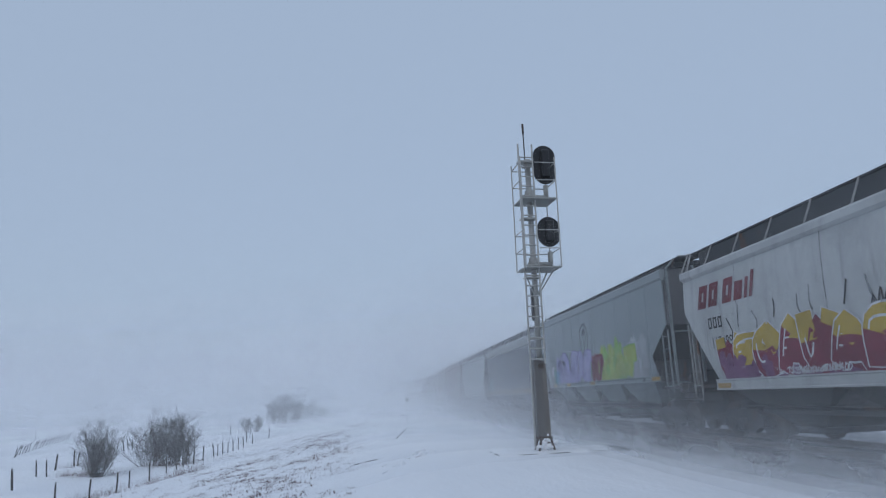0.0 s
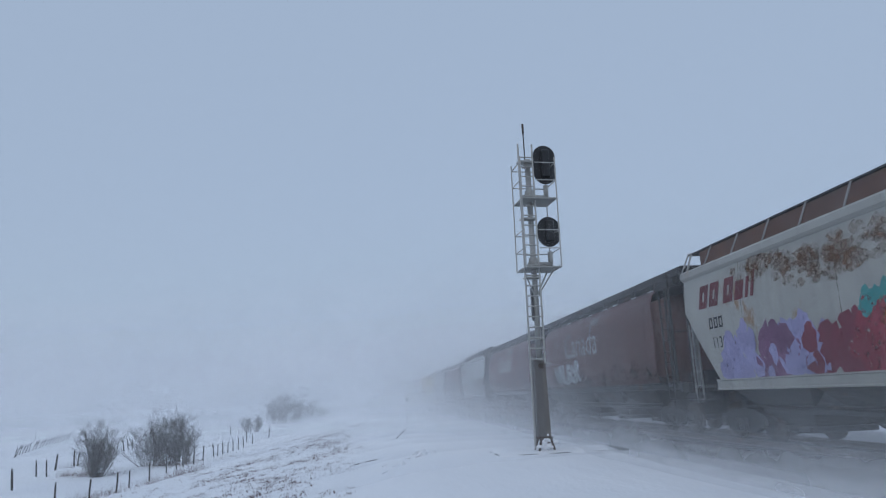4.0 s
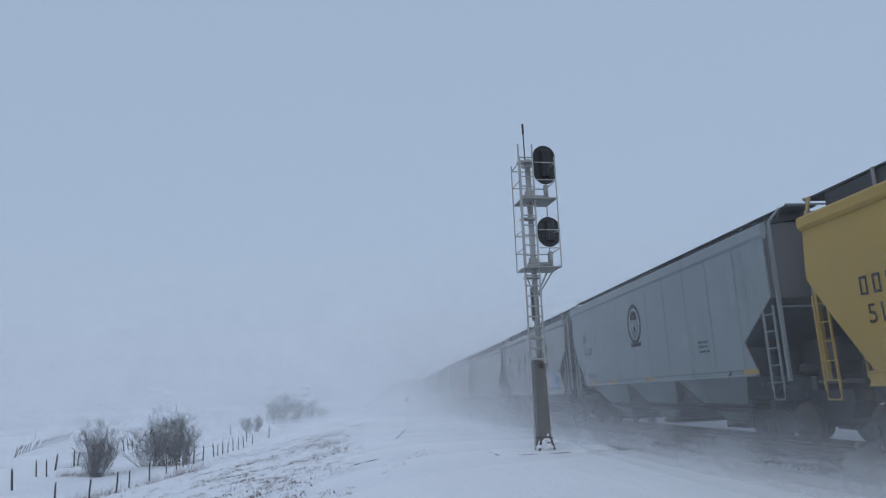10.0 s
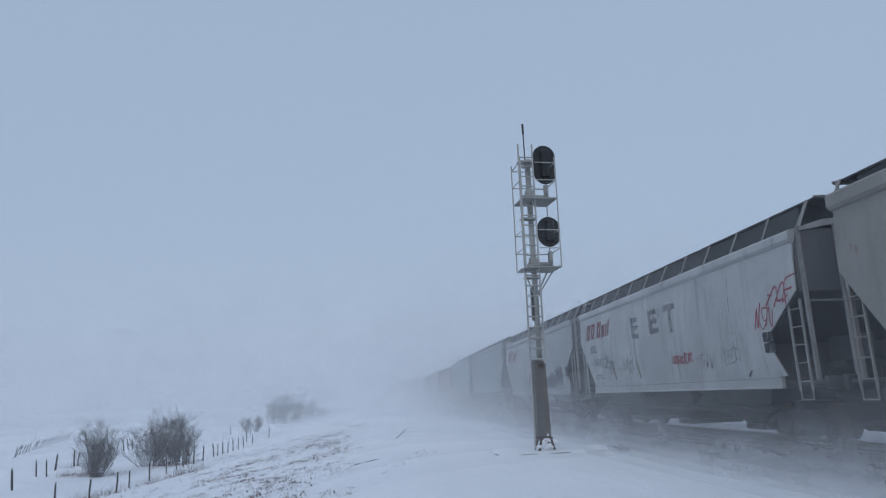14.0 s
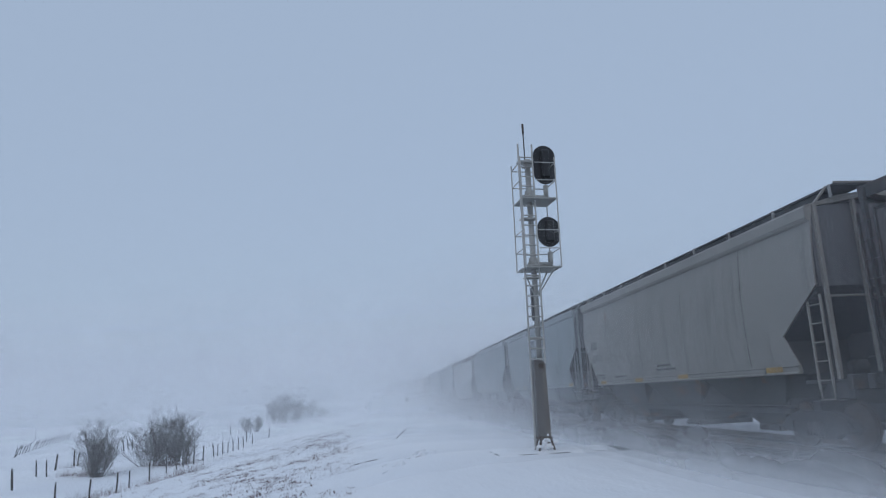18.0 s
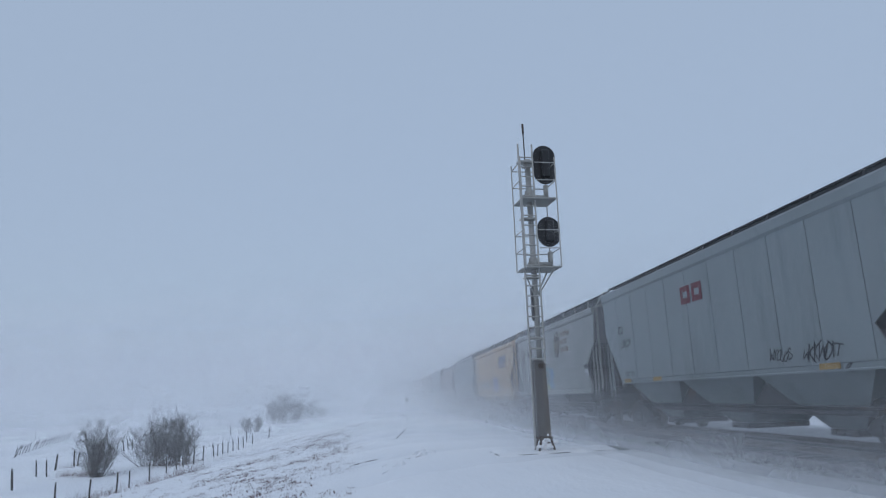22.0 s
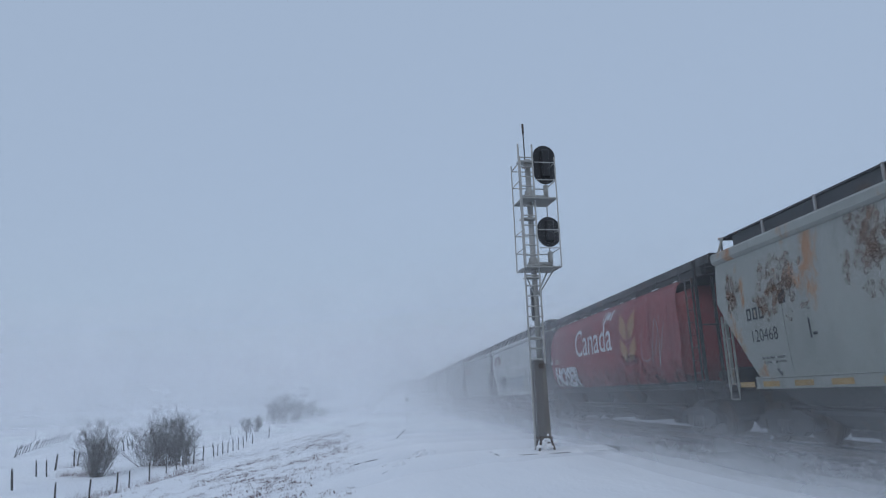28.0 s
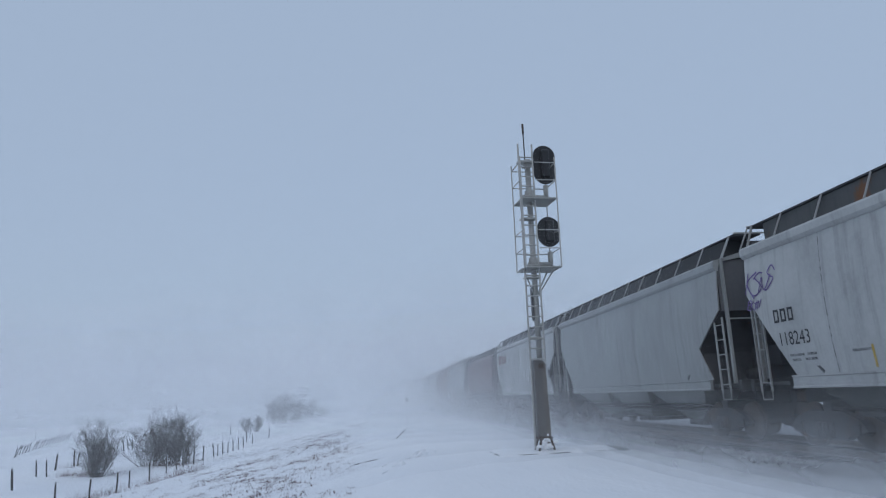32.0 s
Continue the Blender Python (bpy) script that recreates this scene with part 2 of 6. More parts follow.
def ground_z(x, y):
    a = abs(x - TRACK_X)
    bed = -0.52 - 0.08 * smoothstep(1.9, 3.3, a)
    if x < TRACK_X:
        edge = 1.5 - 0.008 * min(max(y, 0), 200)
        run = max(0.0, edge - x)
        z = bed - 3.1 * min(1.0, max(0.0, run - 1.0 * (1 - math.exp(-run))) / 16.5) - 0.35 * smoothstep(-14, -60, x)
        z += 0.06 * smoothstep(3.0, 0.0, x) * math.sin(y * 0.21 + 1.3)
    else:
        z = bed - 1.6 * smoothstep(15, 30, x)
    amount = smoothstep(1.9, 5.0, a)
    z += amount * 0.10 * noise.noise((x * 0.32, y * 0.13, 0.3)) + amount * 0.035 * noise.noise((x * 1.3, y * 0.6, 4.0))
    far = smoothstep(40, 200, math.hypot(x + 30, y * 0.6))
    z += far * 1.0 * noise.noise((x * 0.012, y * 0.009, 7.1)) * smoothstep(10, 45, a)
    return z


def spread(lo, hi, near, step, growth):
    out, s, p = [near], step, near
    while p < hi:
        p += s
        s *= growth
        out.append(p)
    s, p = step, near
    while p > lo:
        p -= s
        s *= growth
        out.insert(0, p)
    return out


def make_ground():
    xs, ys = spread(-2400, 2400, 4.0, 0.35, 1.042), spread(-900, 4000, 14.0, 0.5, 1.035)
    verts = [(x, y, ground_z(x, y)) for y in ys for x in xs]
    w = len(xs)
    faces = [(j * w + i, j * w + i + 1, (j + 1) * w + i + 1, (j + 1) * w + i) for j in range(len(ys) - 1) for i in range(w - 1)]
    mesh = bpy.data.meshes.new("ground")
    mesh.from_pydata(verts, [], faces)
    mesh.materials.append(SNOW)
    for p in mesh.polygons:
        p.use_smooth = True
    tagged(new("ground", mesh), "wind-packed snow over the prairie and the railway bank", "snow", kind="structure")


make_ground()


def make_track():
    for side in (-0.7525, 0.7525):
        bm = bmesh.new()
        x = TRACK_X + side
        prism(bm, [(x - 0.07, RAIL_Z - 0.17), (x + 0.07, RAIL_Z - 0.17), (x + 0.07, RAIL_Z - 0.15), (x + 0.012, RAIL_Z - 0.13), (x + 0.012, RAIL_Z - 0.04), (x + 0.036, RAIL_Z - 0.03), (x + 0.036, RAIL_Z - 0.004), (x + 0.028, RAIL_Z), (x - 0.028, RAIL_Z), (x - 0.036, RAIL_Z - 0.004), (x - 0.036, RAIL_Z - 0.03), (x - 0.012, RAIL_Z - 0.04), (x - 0.012, RAIL_Z - 0.13), (x - 0.07, RAIL_Z - 0.15)], "y", -900, 900)
        tagged(part("rail", bm, RAIL, None), "rusty steel rail of the single track", "rail", kind="structure")
    bm = bmesh.new()
    y = -30.0
    while y < 130:
        box(bm, TRACK_X - 1.3, TRACK_X + 1.3, y - 0.11, y + 0.11, RAIL_Z - 0.36, RAIL_Z - 0.175)
        y += 0.53
    tagged(part("railway_ties", bm, TIMBER, None), "snow-dusted timber ties under the rails", "ties", kind="stuff")
    rng = random.Random(5)
    bm = bmesh.new()
    for _ in range(2300):
        y = rng.uniform(7, 21)
        x = TRACK_X - 1.78 + rng.gauss(0, 0.26)
        r = rng.uniform(0.016, 0.042)
        if noise.noise((x * 2.0, y * 0.9, 1.0)) < rng.uniform(-0.5, 0.25):
            continue
        m = Matrix.Translation((x, y, ground_z(x, y) + r * 0.45)) @ Euler((rng.random() * 6, rng.random() * 6, rng.random() * 6)).to_matrix().to_4x4() @ Matrix.Diagonal((r * rng.uniform(0.8, 1.4), r, r * rng.uniform(0.6, 1), 1))
        bmesh.ops.create_icosphere(bm, subdivisions=1, radius=1, matrix=m)
    tagged(part("ballast_stones", bm, BALLAST, None), "grey crushed stones poking out of the snow", "stones", kind="stuff")


def clods():
    """Lumps of snow-caked ballast along the foot of the track bed."""
    rng = random.Random(17)
    for name, mat, label, low, high, count in (("snow_clods", SNOW, "small snow-caked lumps along the ballast edge", 0.02, 0.06, 700), ("dark_stones", BALLAST, "dark stones showing through the snow by the ballast", 0.012, 0.035, 420)):
        bm = bmesh.new()
        for _ in range(count):
            y = 10.0 + 9.0 * rng.random() ** 1.2
            x = 8.42 + rng.gauss(0, 0.24)
            if noise.noise((x * 1.5, y * 0.7, 9.0)) < rng.uniform(-0.4, 0.3):
                continue
            r = rng.uniform(low, high)
            m = Matrix.Translation((x, y, ground_z(x, y) + r * 0.35)) @ Euler((rng.random() * 6, rng.random() * 6, rng.random() * 6)).to_matrix().to_4x4() @ Matrix.Diagonal((r * rng.uniform(0.8, 1.5), r, r * rng.uniform(0.6, 1), 1))
            bmesh.ops.create_icosphere(bm, subdivisions=1, radius=1, matrix=m)
        tagged(part(name, bm, mat, None), label, "stones", kind="stuff")


make_track()
clods()


# ---- the train: grain hopper cars ----
# sill bottom and top, foot and top of the eave, height of the walkway
SHAPE = {"smooth": (0.97, 1.23, 4.01, 4.23, 4.83), "tall": (0.97, 1.23, 4.14, 4.38, 4.87), "high": (1.26, 1.44, 4.30, 4.58, 4.92), "rib": (1.26, 1.44, 4.33, 4.62, 4.93), "broad": (0.97, 1.23, 3.82, 4.36, 4.85), "round": (1.00, 1.22, 4.10, 4.20, 4.60)}


def side_x(kind, z):
    """Half width of a car's side at height z."""
    if kind == "round":
        t = min(1.0, abs(z - 2.62) / 1.74)
        return 1.60 * (1 - t ** 3.6) ** 0.28
    if kind == "rib":
        return 1.56
    return max(1.50, 1.52 + 0.08 * (1 - ((z - 2.65) / 1.45) ** 2))


def cut(kind, z):
    """How far the side sheet stops short of the car's end at height z: the lower corners are cut away."""
    if kind == "round":
        return 1.45 + 0.45 * (abs(z - 2.65) / 1.4) ** 2
    return 0.50 + 1.35 * max(0.0, min(1.0, (2.95 - z) / 0.9))


def sheet(bm, kind, side, half, ya, yb, thick=0.03, mat=0):
    """A curved piece of side wall from ya to yb, trimmed to the cut corners."""
    z0, z1 = SHAPE[kind][1], SHAPE[kind][3] - 0.02
    rows = 16 if kind == "round" else 13
    heights = sorted({*(z0 + (z1 - z0) * i / rows for i in range(rows + 1)), *([3.1, 2.95, 2.05] if kind != "round" else [])})
    outer, inner = [], []
    for z in heights:
        lim = half - cut(kind, z)
        back = 0.0 if kind == "round" else 0.5 * max(0.0, (2.05 - z) / 0.8)
        rear = lim if kind == "round" else half - 0.50 - 1.42 * max(0.0, min(1.0, (3.1 - z) / 1.85))
        a, b = max(ya, -lim - back), min(yb, rear)
        if b < a:
            a = b = max(-lim, min(lim, (ya + yb) / 2))
        x = side * side_x(kind, z)
        outer.append([bm.verts.new((x, a, z)), bm.verts.new((x, b, z))])
        inner.append([bm.verts.new((x - side * thick, a, z)), bm.verts.new((x - side * thick, b, z))])
    fs = []
    for (o0, o1, i0, i1) in zip(outer, outer[1:], inner, inner[1:]):
        fs += [bm.faces.new((o0[0], o0[1], o1[1], o1[0])), bm.faces.new((i0[0], i1[0], i1[1], i0[1])),
               bm.faces.new((o0[0], o1[0], i1[0], i0[0])), bm.faces.new((o0[1], i0[1], i1[1], o1[1]))]
    fs += [bm.faces.new((outer[0][0], inner[0][0], inner[0][1], outer[0][1])), bm.faces.new((outer[-1][0], outer[-1][1], inner[-1][1], inner[-1][0]))]
    bmesh.ops.recalc_face_normals(bm, faces=fs)
    for f in fs:
        f.material_index = mat


def loft(bm, section, y0, y1, closed=True, caps=True):
    a = [bm.verts.new((x, y0, z)) for x, z in section]
    b = [bm.verts.new((x, y1, z)) for x, z in section]
    n = len(section)
    fs = [bm.faces.new((a[i], a[(i + 1) % n], b[(i + 1) % n], b[i])) for i in range(n if closed else n - 1)]
    if caps:
        fs += [bm.faces.new(a), bm.faces.new(b)]
    bmesh.ops.recalc_face_normals(bm, faces=fs)


# parts that all cars share
def mesh_of(name, bm, mats):
    mesh = bpy.data.meshes.new(name)
    bm.to_mesh(mesh)
    bm.free()
    for one in mats:
        mesh.materials.append(one)
    return mesh


def truck_meshes():
    out = {}
    bm = bmesh.new()
    shape = [(-1.25, 0.42), (-1.05, 0.62), (-0.55, 0.78), (0.55, 0.78), (1.05, 0.62), (1.25, 0.42), (1.05, 0.36), (0.85, 0.40), (0.55, 0.22), (-0.55, 0.22), (-0.85, 0.40), (-1.05, 0.36)]
    prism(bm, shape, "x", -0.08, 0.08)
    box(bm, -0.12, 0.12, -1.06, -0.76, 0.34, 0.56)
    box(bm, -0.12, 0.12, 0.76, 1.06, 0.34, 0.56)
    for k in range(3):
        rod(bm, (-0.10, -0.2 + k * 0.2, 0.26), (-0.10, -0.2 + k * 0.2, 0.56), 0.075, 8)
    out["side_frame"] = mesh_of("side_frame", bm, [STEEL_DARK])
    bm = bmesh.new()
    rod(bm, (-0.80, 0, 0.46), (-0.69, 0, 0.46), 0.46, 28)
    rod(bm, (-0.69, 0, 0.46), (-0.66, 0, 0.46), 0.49, 28)
    rod(bm, (-0.82, 0, 0.46), (-0.80, 0, 0.46), 0.17, 14)
    out["wheel"] = mesh_of("wheel", bm, [RUST])
    bm = bmesh.new()
    rod(bm, (-0.98, 0, 0.46), (0.98, 0, 0.46), 0.08, 10)
    out["axle"] = mesh_of("axle", bm, [STEEL_DARK])
    bm = bmesh.new()
    box(bm, -1.0, 1.0, -0.16, 0.16, 0.38, 0.98, 0, 0.03)
    out["bolster"] = mesh_of("bolster", bm, [STEEL_DARK])
    bm = bmesh.new()
    box(bm, -0.10, 0.10, -0.55, 0.30, 0.72, 0.98, 0, 0.02)
    box(bm, -0.13, 0.13, -0.80, -0.55, 0.70, 1.00, 0, 0.05)
    out["coupler"] = mesh_of("coupler", bm, [RUST])
    return out


TRUCK = truck_meshes()


def ladder_mesh(height, width, rungs, mat, name):
    bm = bmesh.new()
    for y in (0, width):
        box(bm, -0.02, 0.02, y - 0.02, y + 0.02, 0, height)
    for k in range(rungs):
        z = height * (k + 0.5) / rungs
        rod(bm, (0, 0, z), (0, width, z), 0.013, 6)
    return mesh_of(name, bm, [mat])


LADDERS = {}


def ladder(height, width, rungs, mat):
    key = (height, width, rungs, mat.name)
    if key not in LADDERS:
        LADDERS[key] = ladder_mesh(height, width, rungs, mat, "ladder")
    return LADDERS[key]


# ---- what is painted on the cars ----
def fit_decal(bm, car, z_step):
    """Lay a flat drawing (x along the car from its rear, y up) on the curved near side of a car."""
    zs = [v.co.y for v in bm.verts]
    lo, hi = min(zs), max(zs)
    z = math.ceil(lo / z_step) * z_step
    while z < hi:
        if z > lo + 0.01:
            bmesh.ops.bisect_plane(bm, geom=bm.verts[:] + bm.edges[:] + bm.faces[:], plane_co=(0, z, 0), plane_no=(0, 1, 0))
        z += z_step
    for v in bm.verts:
        u, z, lift = v.co
        v.co = (-side_x(car["kind"], z) - 0.012 - lift, car["half"] - u, z)
    for f in bm.faces:
        if f.normal.x > 0:
            f.normal_flip()
    return bm


def step_of(car):
    return {"round": 0.16, "rib": 9.0}.get(car["kind"], 0.45)


TEXTS = {}


def text_mesh(words, bold=0.0):
    if (words, bold) not in TEXTS:
        cu = bpy.data.curves.new("lettering", "FONT")
        cu.body, cu.size, cu.resolution_u, cu.offset = words, 1.0, 3, bold
        ob = bpy.data.objects.new("lettering", cu)
        TEXTS[words, bold] = bpy.data.meshes.new_from_object(ob)
        bpy.data.objects.remove(ob)
    return TEXTS[words, bold]


def words(car, text, u, z, height, length, ink, slant=0.0, name="lettering", bold=0.0, lift=0.0, rise=0.0):
    """Lettering with its baseline at z, from u metres off the car's rear end, made to a given height and length."""
    bm = bmesh.new()
    bm.from_mesh(text_mesh(text, bold))
    xs, ys = [v.co.x for v in bm.verts], [v.co.y for v in bm.verts]
    x0, x1, y0, y1 = min(xs), max(xs), min(ys), max(ys)
    for v in bm.verts:
        p, q = (v.co.x - x0) / (x1 - x0), (v.co.y - y0) / (y1 - y0)
        v.co = (u + p * length + q * slant, z + q * height + p * rise, lift)
    ob = part(name, fit_decal(bm, car, step_of(car)), INK[ink], car["ob"])
    if len(text) > 1:
        tagged(ob, kind="stuff")


def quad(bm, pts, mat=0, lift=0.0):
    f = bm.faces.new([bm.verts.new((p, q, lift)) for p, q in pts])
    f.material_index = mat


def bars(car, rows, ink, name="marking"):
    """Plain bars: rows of (u, z, length, height)."""
    bm = bmesh.new()
    for u, z, length, height in rows:
        quad(bm, [(u, z), (u + length, z), (u + length, z + height), (u, z + height)])
    ob = part(name, fit_decal(bm, car, step_of(car)), INK[ink], car["ob"])
    if len(rows) > 1:
        tagged(ob, kind="stuff")


def open_shape(bm, u, z, w, h, stroke, slant=0.0):
    """A slanted four-sided outline."""
    put = lambda a, b: (u + a + slant * b / h, z + b)
    t = stroke
    for a0, a1, b0, b1 in ((0, t, 0, h), (w - t, w, 0, h), (t, w - t, h - t, h), (t, w - t, 0, t)):
        quad(bm, [put(a0, b0), put(a1, b0), put(a1, b1), put(a0, b1)])


def initials(car, spots, ink):
    """Owner's initials as plain open shapes: spots of (u, z, width, height)."""
    bm = bmesh.new()
    for u, z, w, h in spots:
        open_shape(bm, u, z, w, h, 0.05)
    tagged(part("initials", fit_decal(bm, car, step_of(car)), INK[ink], car["ob"]), kind="stuff")


def owner_name(car, u=1.55, z=3.08, height=0.60, length=2.75, ink="redlogo"):
    """The owner's name as plain slanted red shapes, one for each character."""
    bm = bmesh.new()
    sl = 0.16
    def block(a, b, lo, hi):
        quad(bm, [(u + a * length + sl * lo, z + lo * height), (u + b * length + sl * lo, z + lo * height), (u + b * length + sl * hi, z + hi * height), (u + a * length + sl * hi, z + hi * height)])
    for a, b, hi in ((0.0, 0.17, 1.0), (0.21, 0.38, 1.0), (0.48, 0.65, 1.0), (0.69, 0.83, 0.74)):
        open_shape(bm, u + a * length, z, (b - a) * length, hi * height, 0.185, sl * hi)
    for a, b, hi in ((0.865, 0.915, 0.8), (0.95, 1.0, 1.0)):
        block(a, b, 0.0, hi)
    part("owner_emblem", fit_decal(bm, car, step_of(car)), INK[ink], car["ob"], "red painted shapes of the owner's name")


def ring(bm, u, z, rx, rz, width, mat, lift=0.0, n=22):
    pts = [(math.cos(2 * math.pi * k / n), math.sin(2 * math.pi * k / n)) for k in range(n)]
    for (a, b), (c, d) in zip(pts, pts[1:] + pts[:1]):
        quad(bm, [(u + a * rx, z + b * rz), (u + c * rx, z + d * rz), (u + c * (rx - width), z + d * (rz - width)), (u + a * (rx - width), z + b * (rz - width))], mat, lift)


def crest(car, u, z, h=1.5, ink="black", field=None):
    """Oval company crest as plain shapes: ring, shield, animal-like lump, ribbon below."""
    bm = bmesh.new()
    rx, rz = h * 0.42, h * 0.46
    if field:
        n = 22
        quad(bm, [(u + rx * math.cos(2 * math.pi * k / n), z + rz * math.sin(2 * math.pi * k / n)) for k in range(n)], 1, -0.004)
    ring(bm, u, z, rx, rz, h * 0.085, 0)
    s = h * 0.2
    ring_pts = [(-s, 0.05 * h), (s, 0.05 * h), (s * 0.95, -0.16 * h), (0, -0.34 * h), (-s * 0.95, -0.16 * h)]
    for (a, b), (c, d) in zip(ring_pts, ring_pts[1:] + ring_pts[:1]):
        quad(bm, [(u + a, z + b), (u + c, z + d), (u + c * 0.88, z + d * 0.88), (u + a * 0.88, z + b * 0.88)])
    quad(bm, [(u - s * 0.95, z + 0.1 * h), (u + s * 0.9, z + 0.08 * h), (u + s, z + 0.18 * h), (u + s * 0.5, z + 0.29 * h), (u - s * 0.5, z + 0.3 * h), (u - s, z + 0.2 * h)])
    quad(bm, [(u, z - 0.03 * h), (u + 0.07 * h, z - 0.12 * h), (u + 0.03 * h, z - 0.2 * h), (u - 0.03 * h, z - 0.2 * h), (u - 0.07 * h, z - 0.12 * h)])
    quad(bm, [(u - rx * 0.75, z - 0.52 * h), (u + rx * 0.75, z - 0.52 * h), (u + rx * 0.8, z - 0.43 * h), (u - rx * 0.8, z - 0.43 * h)])
    part("crest", fit_decal(bm, car, step_of(car)), [INK[ink], INK[field or ink]], car["ob"], "oval crest with a shield, painted on")


GLYPHS = (  # letter-like skeletons in a unit square, each of one or two strokes
    [[(0.92, 0.84), (0.5, 1), (0.1, 0.8), (0.45, 0.53), (0.92, 0.28), (0.5, 0), (0.04, 0.15)]],
    [[(0.5, 1), (0.06, 0.62), (0.1, 0.16), (0.5, 0), (0.92, 0.2), (0.94, 0.66), (0.5, 1)]],
    [[(0.1, 0), (0.12, 1), (0.5, 0.45), (0.86, 0.02), (0.94, 1)]],
    [[(0.1, 0), (0.12, 0.95), (0.66, 0.98), (0.86, 0.7), (0.3, 0.48), (0.98, 0)]],
    [[(0.1, 1), (0.14, 0)], [(0.95, 1), (0.2, 0.5), (0.98, 0)]],
    [[(0.02, 0), (0.46, 1), (0.98, 0)], [(0.2, 0.32), (0.8, 0.34)]],
    [[(0.95, 0.95), (0.15, 0.93), (0.1, 0.5), (0.12, 0.05), (0.95, 0.06)], [(0.12, 0.5), (0.75, 0.52)]],
    [[(0, 1), (0.24, 0.02), (0.5, 0.72), (0.76, 0.02), (1, 1)]],
    [[(0.06, 1), (0.1, 0.2), (0.5, 0), (0.9, 0.2), (0.94, 1)]],
    [[(0.04, 0.94), (0.96, 0.98)], [(0.52, 0.95), (0.46, 0)]],
)


def rounded(pts, steps):
    """A smooth line through the given points."""
    if steps < 2:
        return pts
    ends = [pts[0], *pts, pts[-1]]
    out = []
    for p, a, b, q in zip(ends, ends[1:], ends[2:], ends[3:]):
        for k in range(steps):
            t = k / steps
            out.append(tuple(0.5 * (2 * a[c] + (b[c] - p[c]) * t + (2 * p[c] - 5 * a[c] + 4 * b[c] - q[c]) * t * t + (3 * a[c] - p[c] - 3 * b[c] + q[c]) * t ** 3) for c in (0, 1)))
    return out + [pts[-1]]


def ribbon(bm, pts, width, mat, lift, floor, swell=0.0, cap=0.5):
    """A painted band of a given width along a line; mat may be a function of the place."""
    n = len(pts)
    left, right = [], []
    for k, (x, z) in enumerate(pts):
        (a, b), (c, d) = pts[max(0, k - 1)], pts[min(n - 1, k + 1)]
        ln = math.hypot(c - a, d - b) or 1
        ux, uz = (c - a) / ln, (d - b) / ln
        w = width / 2 * (1 + swell * math.sin(math.pi * k / (n - 1)))
        e = -cap * w if k == 0 else cap * w if k == n - 1 else 0
        left.append((x - uz * w + ux * e, max(floor, z + ux * w + uz * e)))
        right.append((x + uz * w + ux * e, max(floor, z - ux * w + uz * e)))
    for k in range(n - 1):
        spot = [left[k], left[k + 1], right[k + 1], right[k]]
        if max(p[1] for p in spot) - min(p[1] for p in spot) < 0.004:
            continue
        m = mat(sum(p[0] for p in spot) / 4, sum(p[1] for p in spot) / 4) if callable(mat) else mat
        quad(bm, spot, m, lift)


def graffiti(car, u0, u1, z0, z1, fill, edge, seed, shine=None, ragged=0.25, slope=0.0, label="sprayed graffiti", weight=0.2, block=False, top=None, lean=0.12, rim=0.045):
    """A row of interlocking sprayed letter-like shapes: thick rounded strokes with an outline. top: a second colour for the upper part."""
    rng = random.Random(seed)
    bm = bmesh.new()
    h = z1 - z0
    count = max(3, round((u1 - u0) / (h * 0.72)))
    pitch = (u1 - u0) / count
    fills = [fill] if isinstance(fill, str) else list(fill)
    mats = [INK[edge], INK[shine or edge], INK[top or fills[0]]] + [INK[f] for f in fills]
    floor = SHAPE[car["kind"]][1] + 0.01
    last = -1
    for k in range(count):
        pick = rng.choice([g for g in range(len(GLYPHS)) if g != last])
        last = pick
        c = u0 + k * pitch
        tall = h * (1 - rng.uniform(0, ragged))
        low = z0 + slope * (c - u0) + rng.uniform(0, 0.25 * ragged) * h
        wide = pitch * rng.uniform(0.86, 1.08)
        tilt = lean + rng.uniform(-0.1, 0.1)
        tone = 3 + k * len(fills) // count
        cut_z = low + tall * rng.uniform(0.45, 0.6)
        colour = (lambda u, z, cz=cut_z, tn=tone: 2 if z > cz + 0.1 * math.sin(u * 5) else tn) if top else tone
        thick = weight * 1.15 * h * rng.uniform(0.9, 1.15)
        lift = 0.003 * k
        lines = []
        for line in GLYPHS[pick]:
            pts = [(c + wide * p + tilt * tall * q + rng.uniform(-0.04, 0.04) * h, low + thick * 0.4 + (tall - thick * 0.8) * q + rng.uniform(-0.04, 0.04) * h) for p, q in line]
            lines.append(rounded(pts, 1 if block else 4))
        for pts in lines:
            ribbon(bm, pts, thick + 2 * rim, 0, lift, floor, 0.15)
        for i, pts in enumerate(lines):
            ribbon(bm, pts, thick, colour, lift + 0.0012 + 0.0004 * i, floor, 0.15)
        for pts in lines:
            m = len(pts)
            ribbon(bm, [(x - thick * 0.2, z + thick * 0.12) for x, z in pts[m // 6:m // 6 + max(2, m // 3)]], max(0.016, thick * 0.10), 1 if shine else 0, lift + 0.0024, floor)
    tagged(part("graffiti", fit_decal(bm, car, step_of(car)), mats, car["ob"], label), kind="stuff")


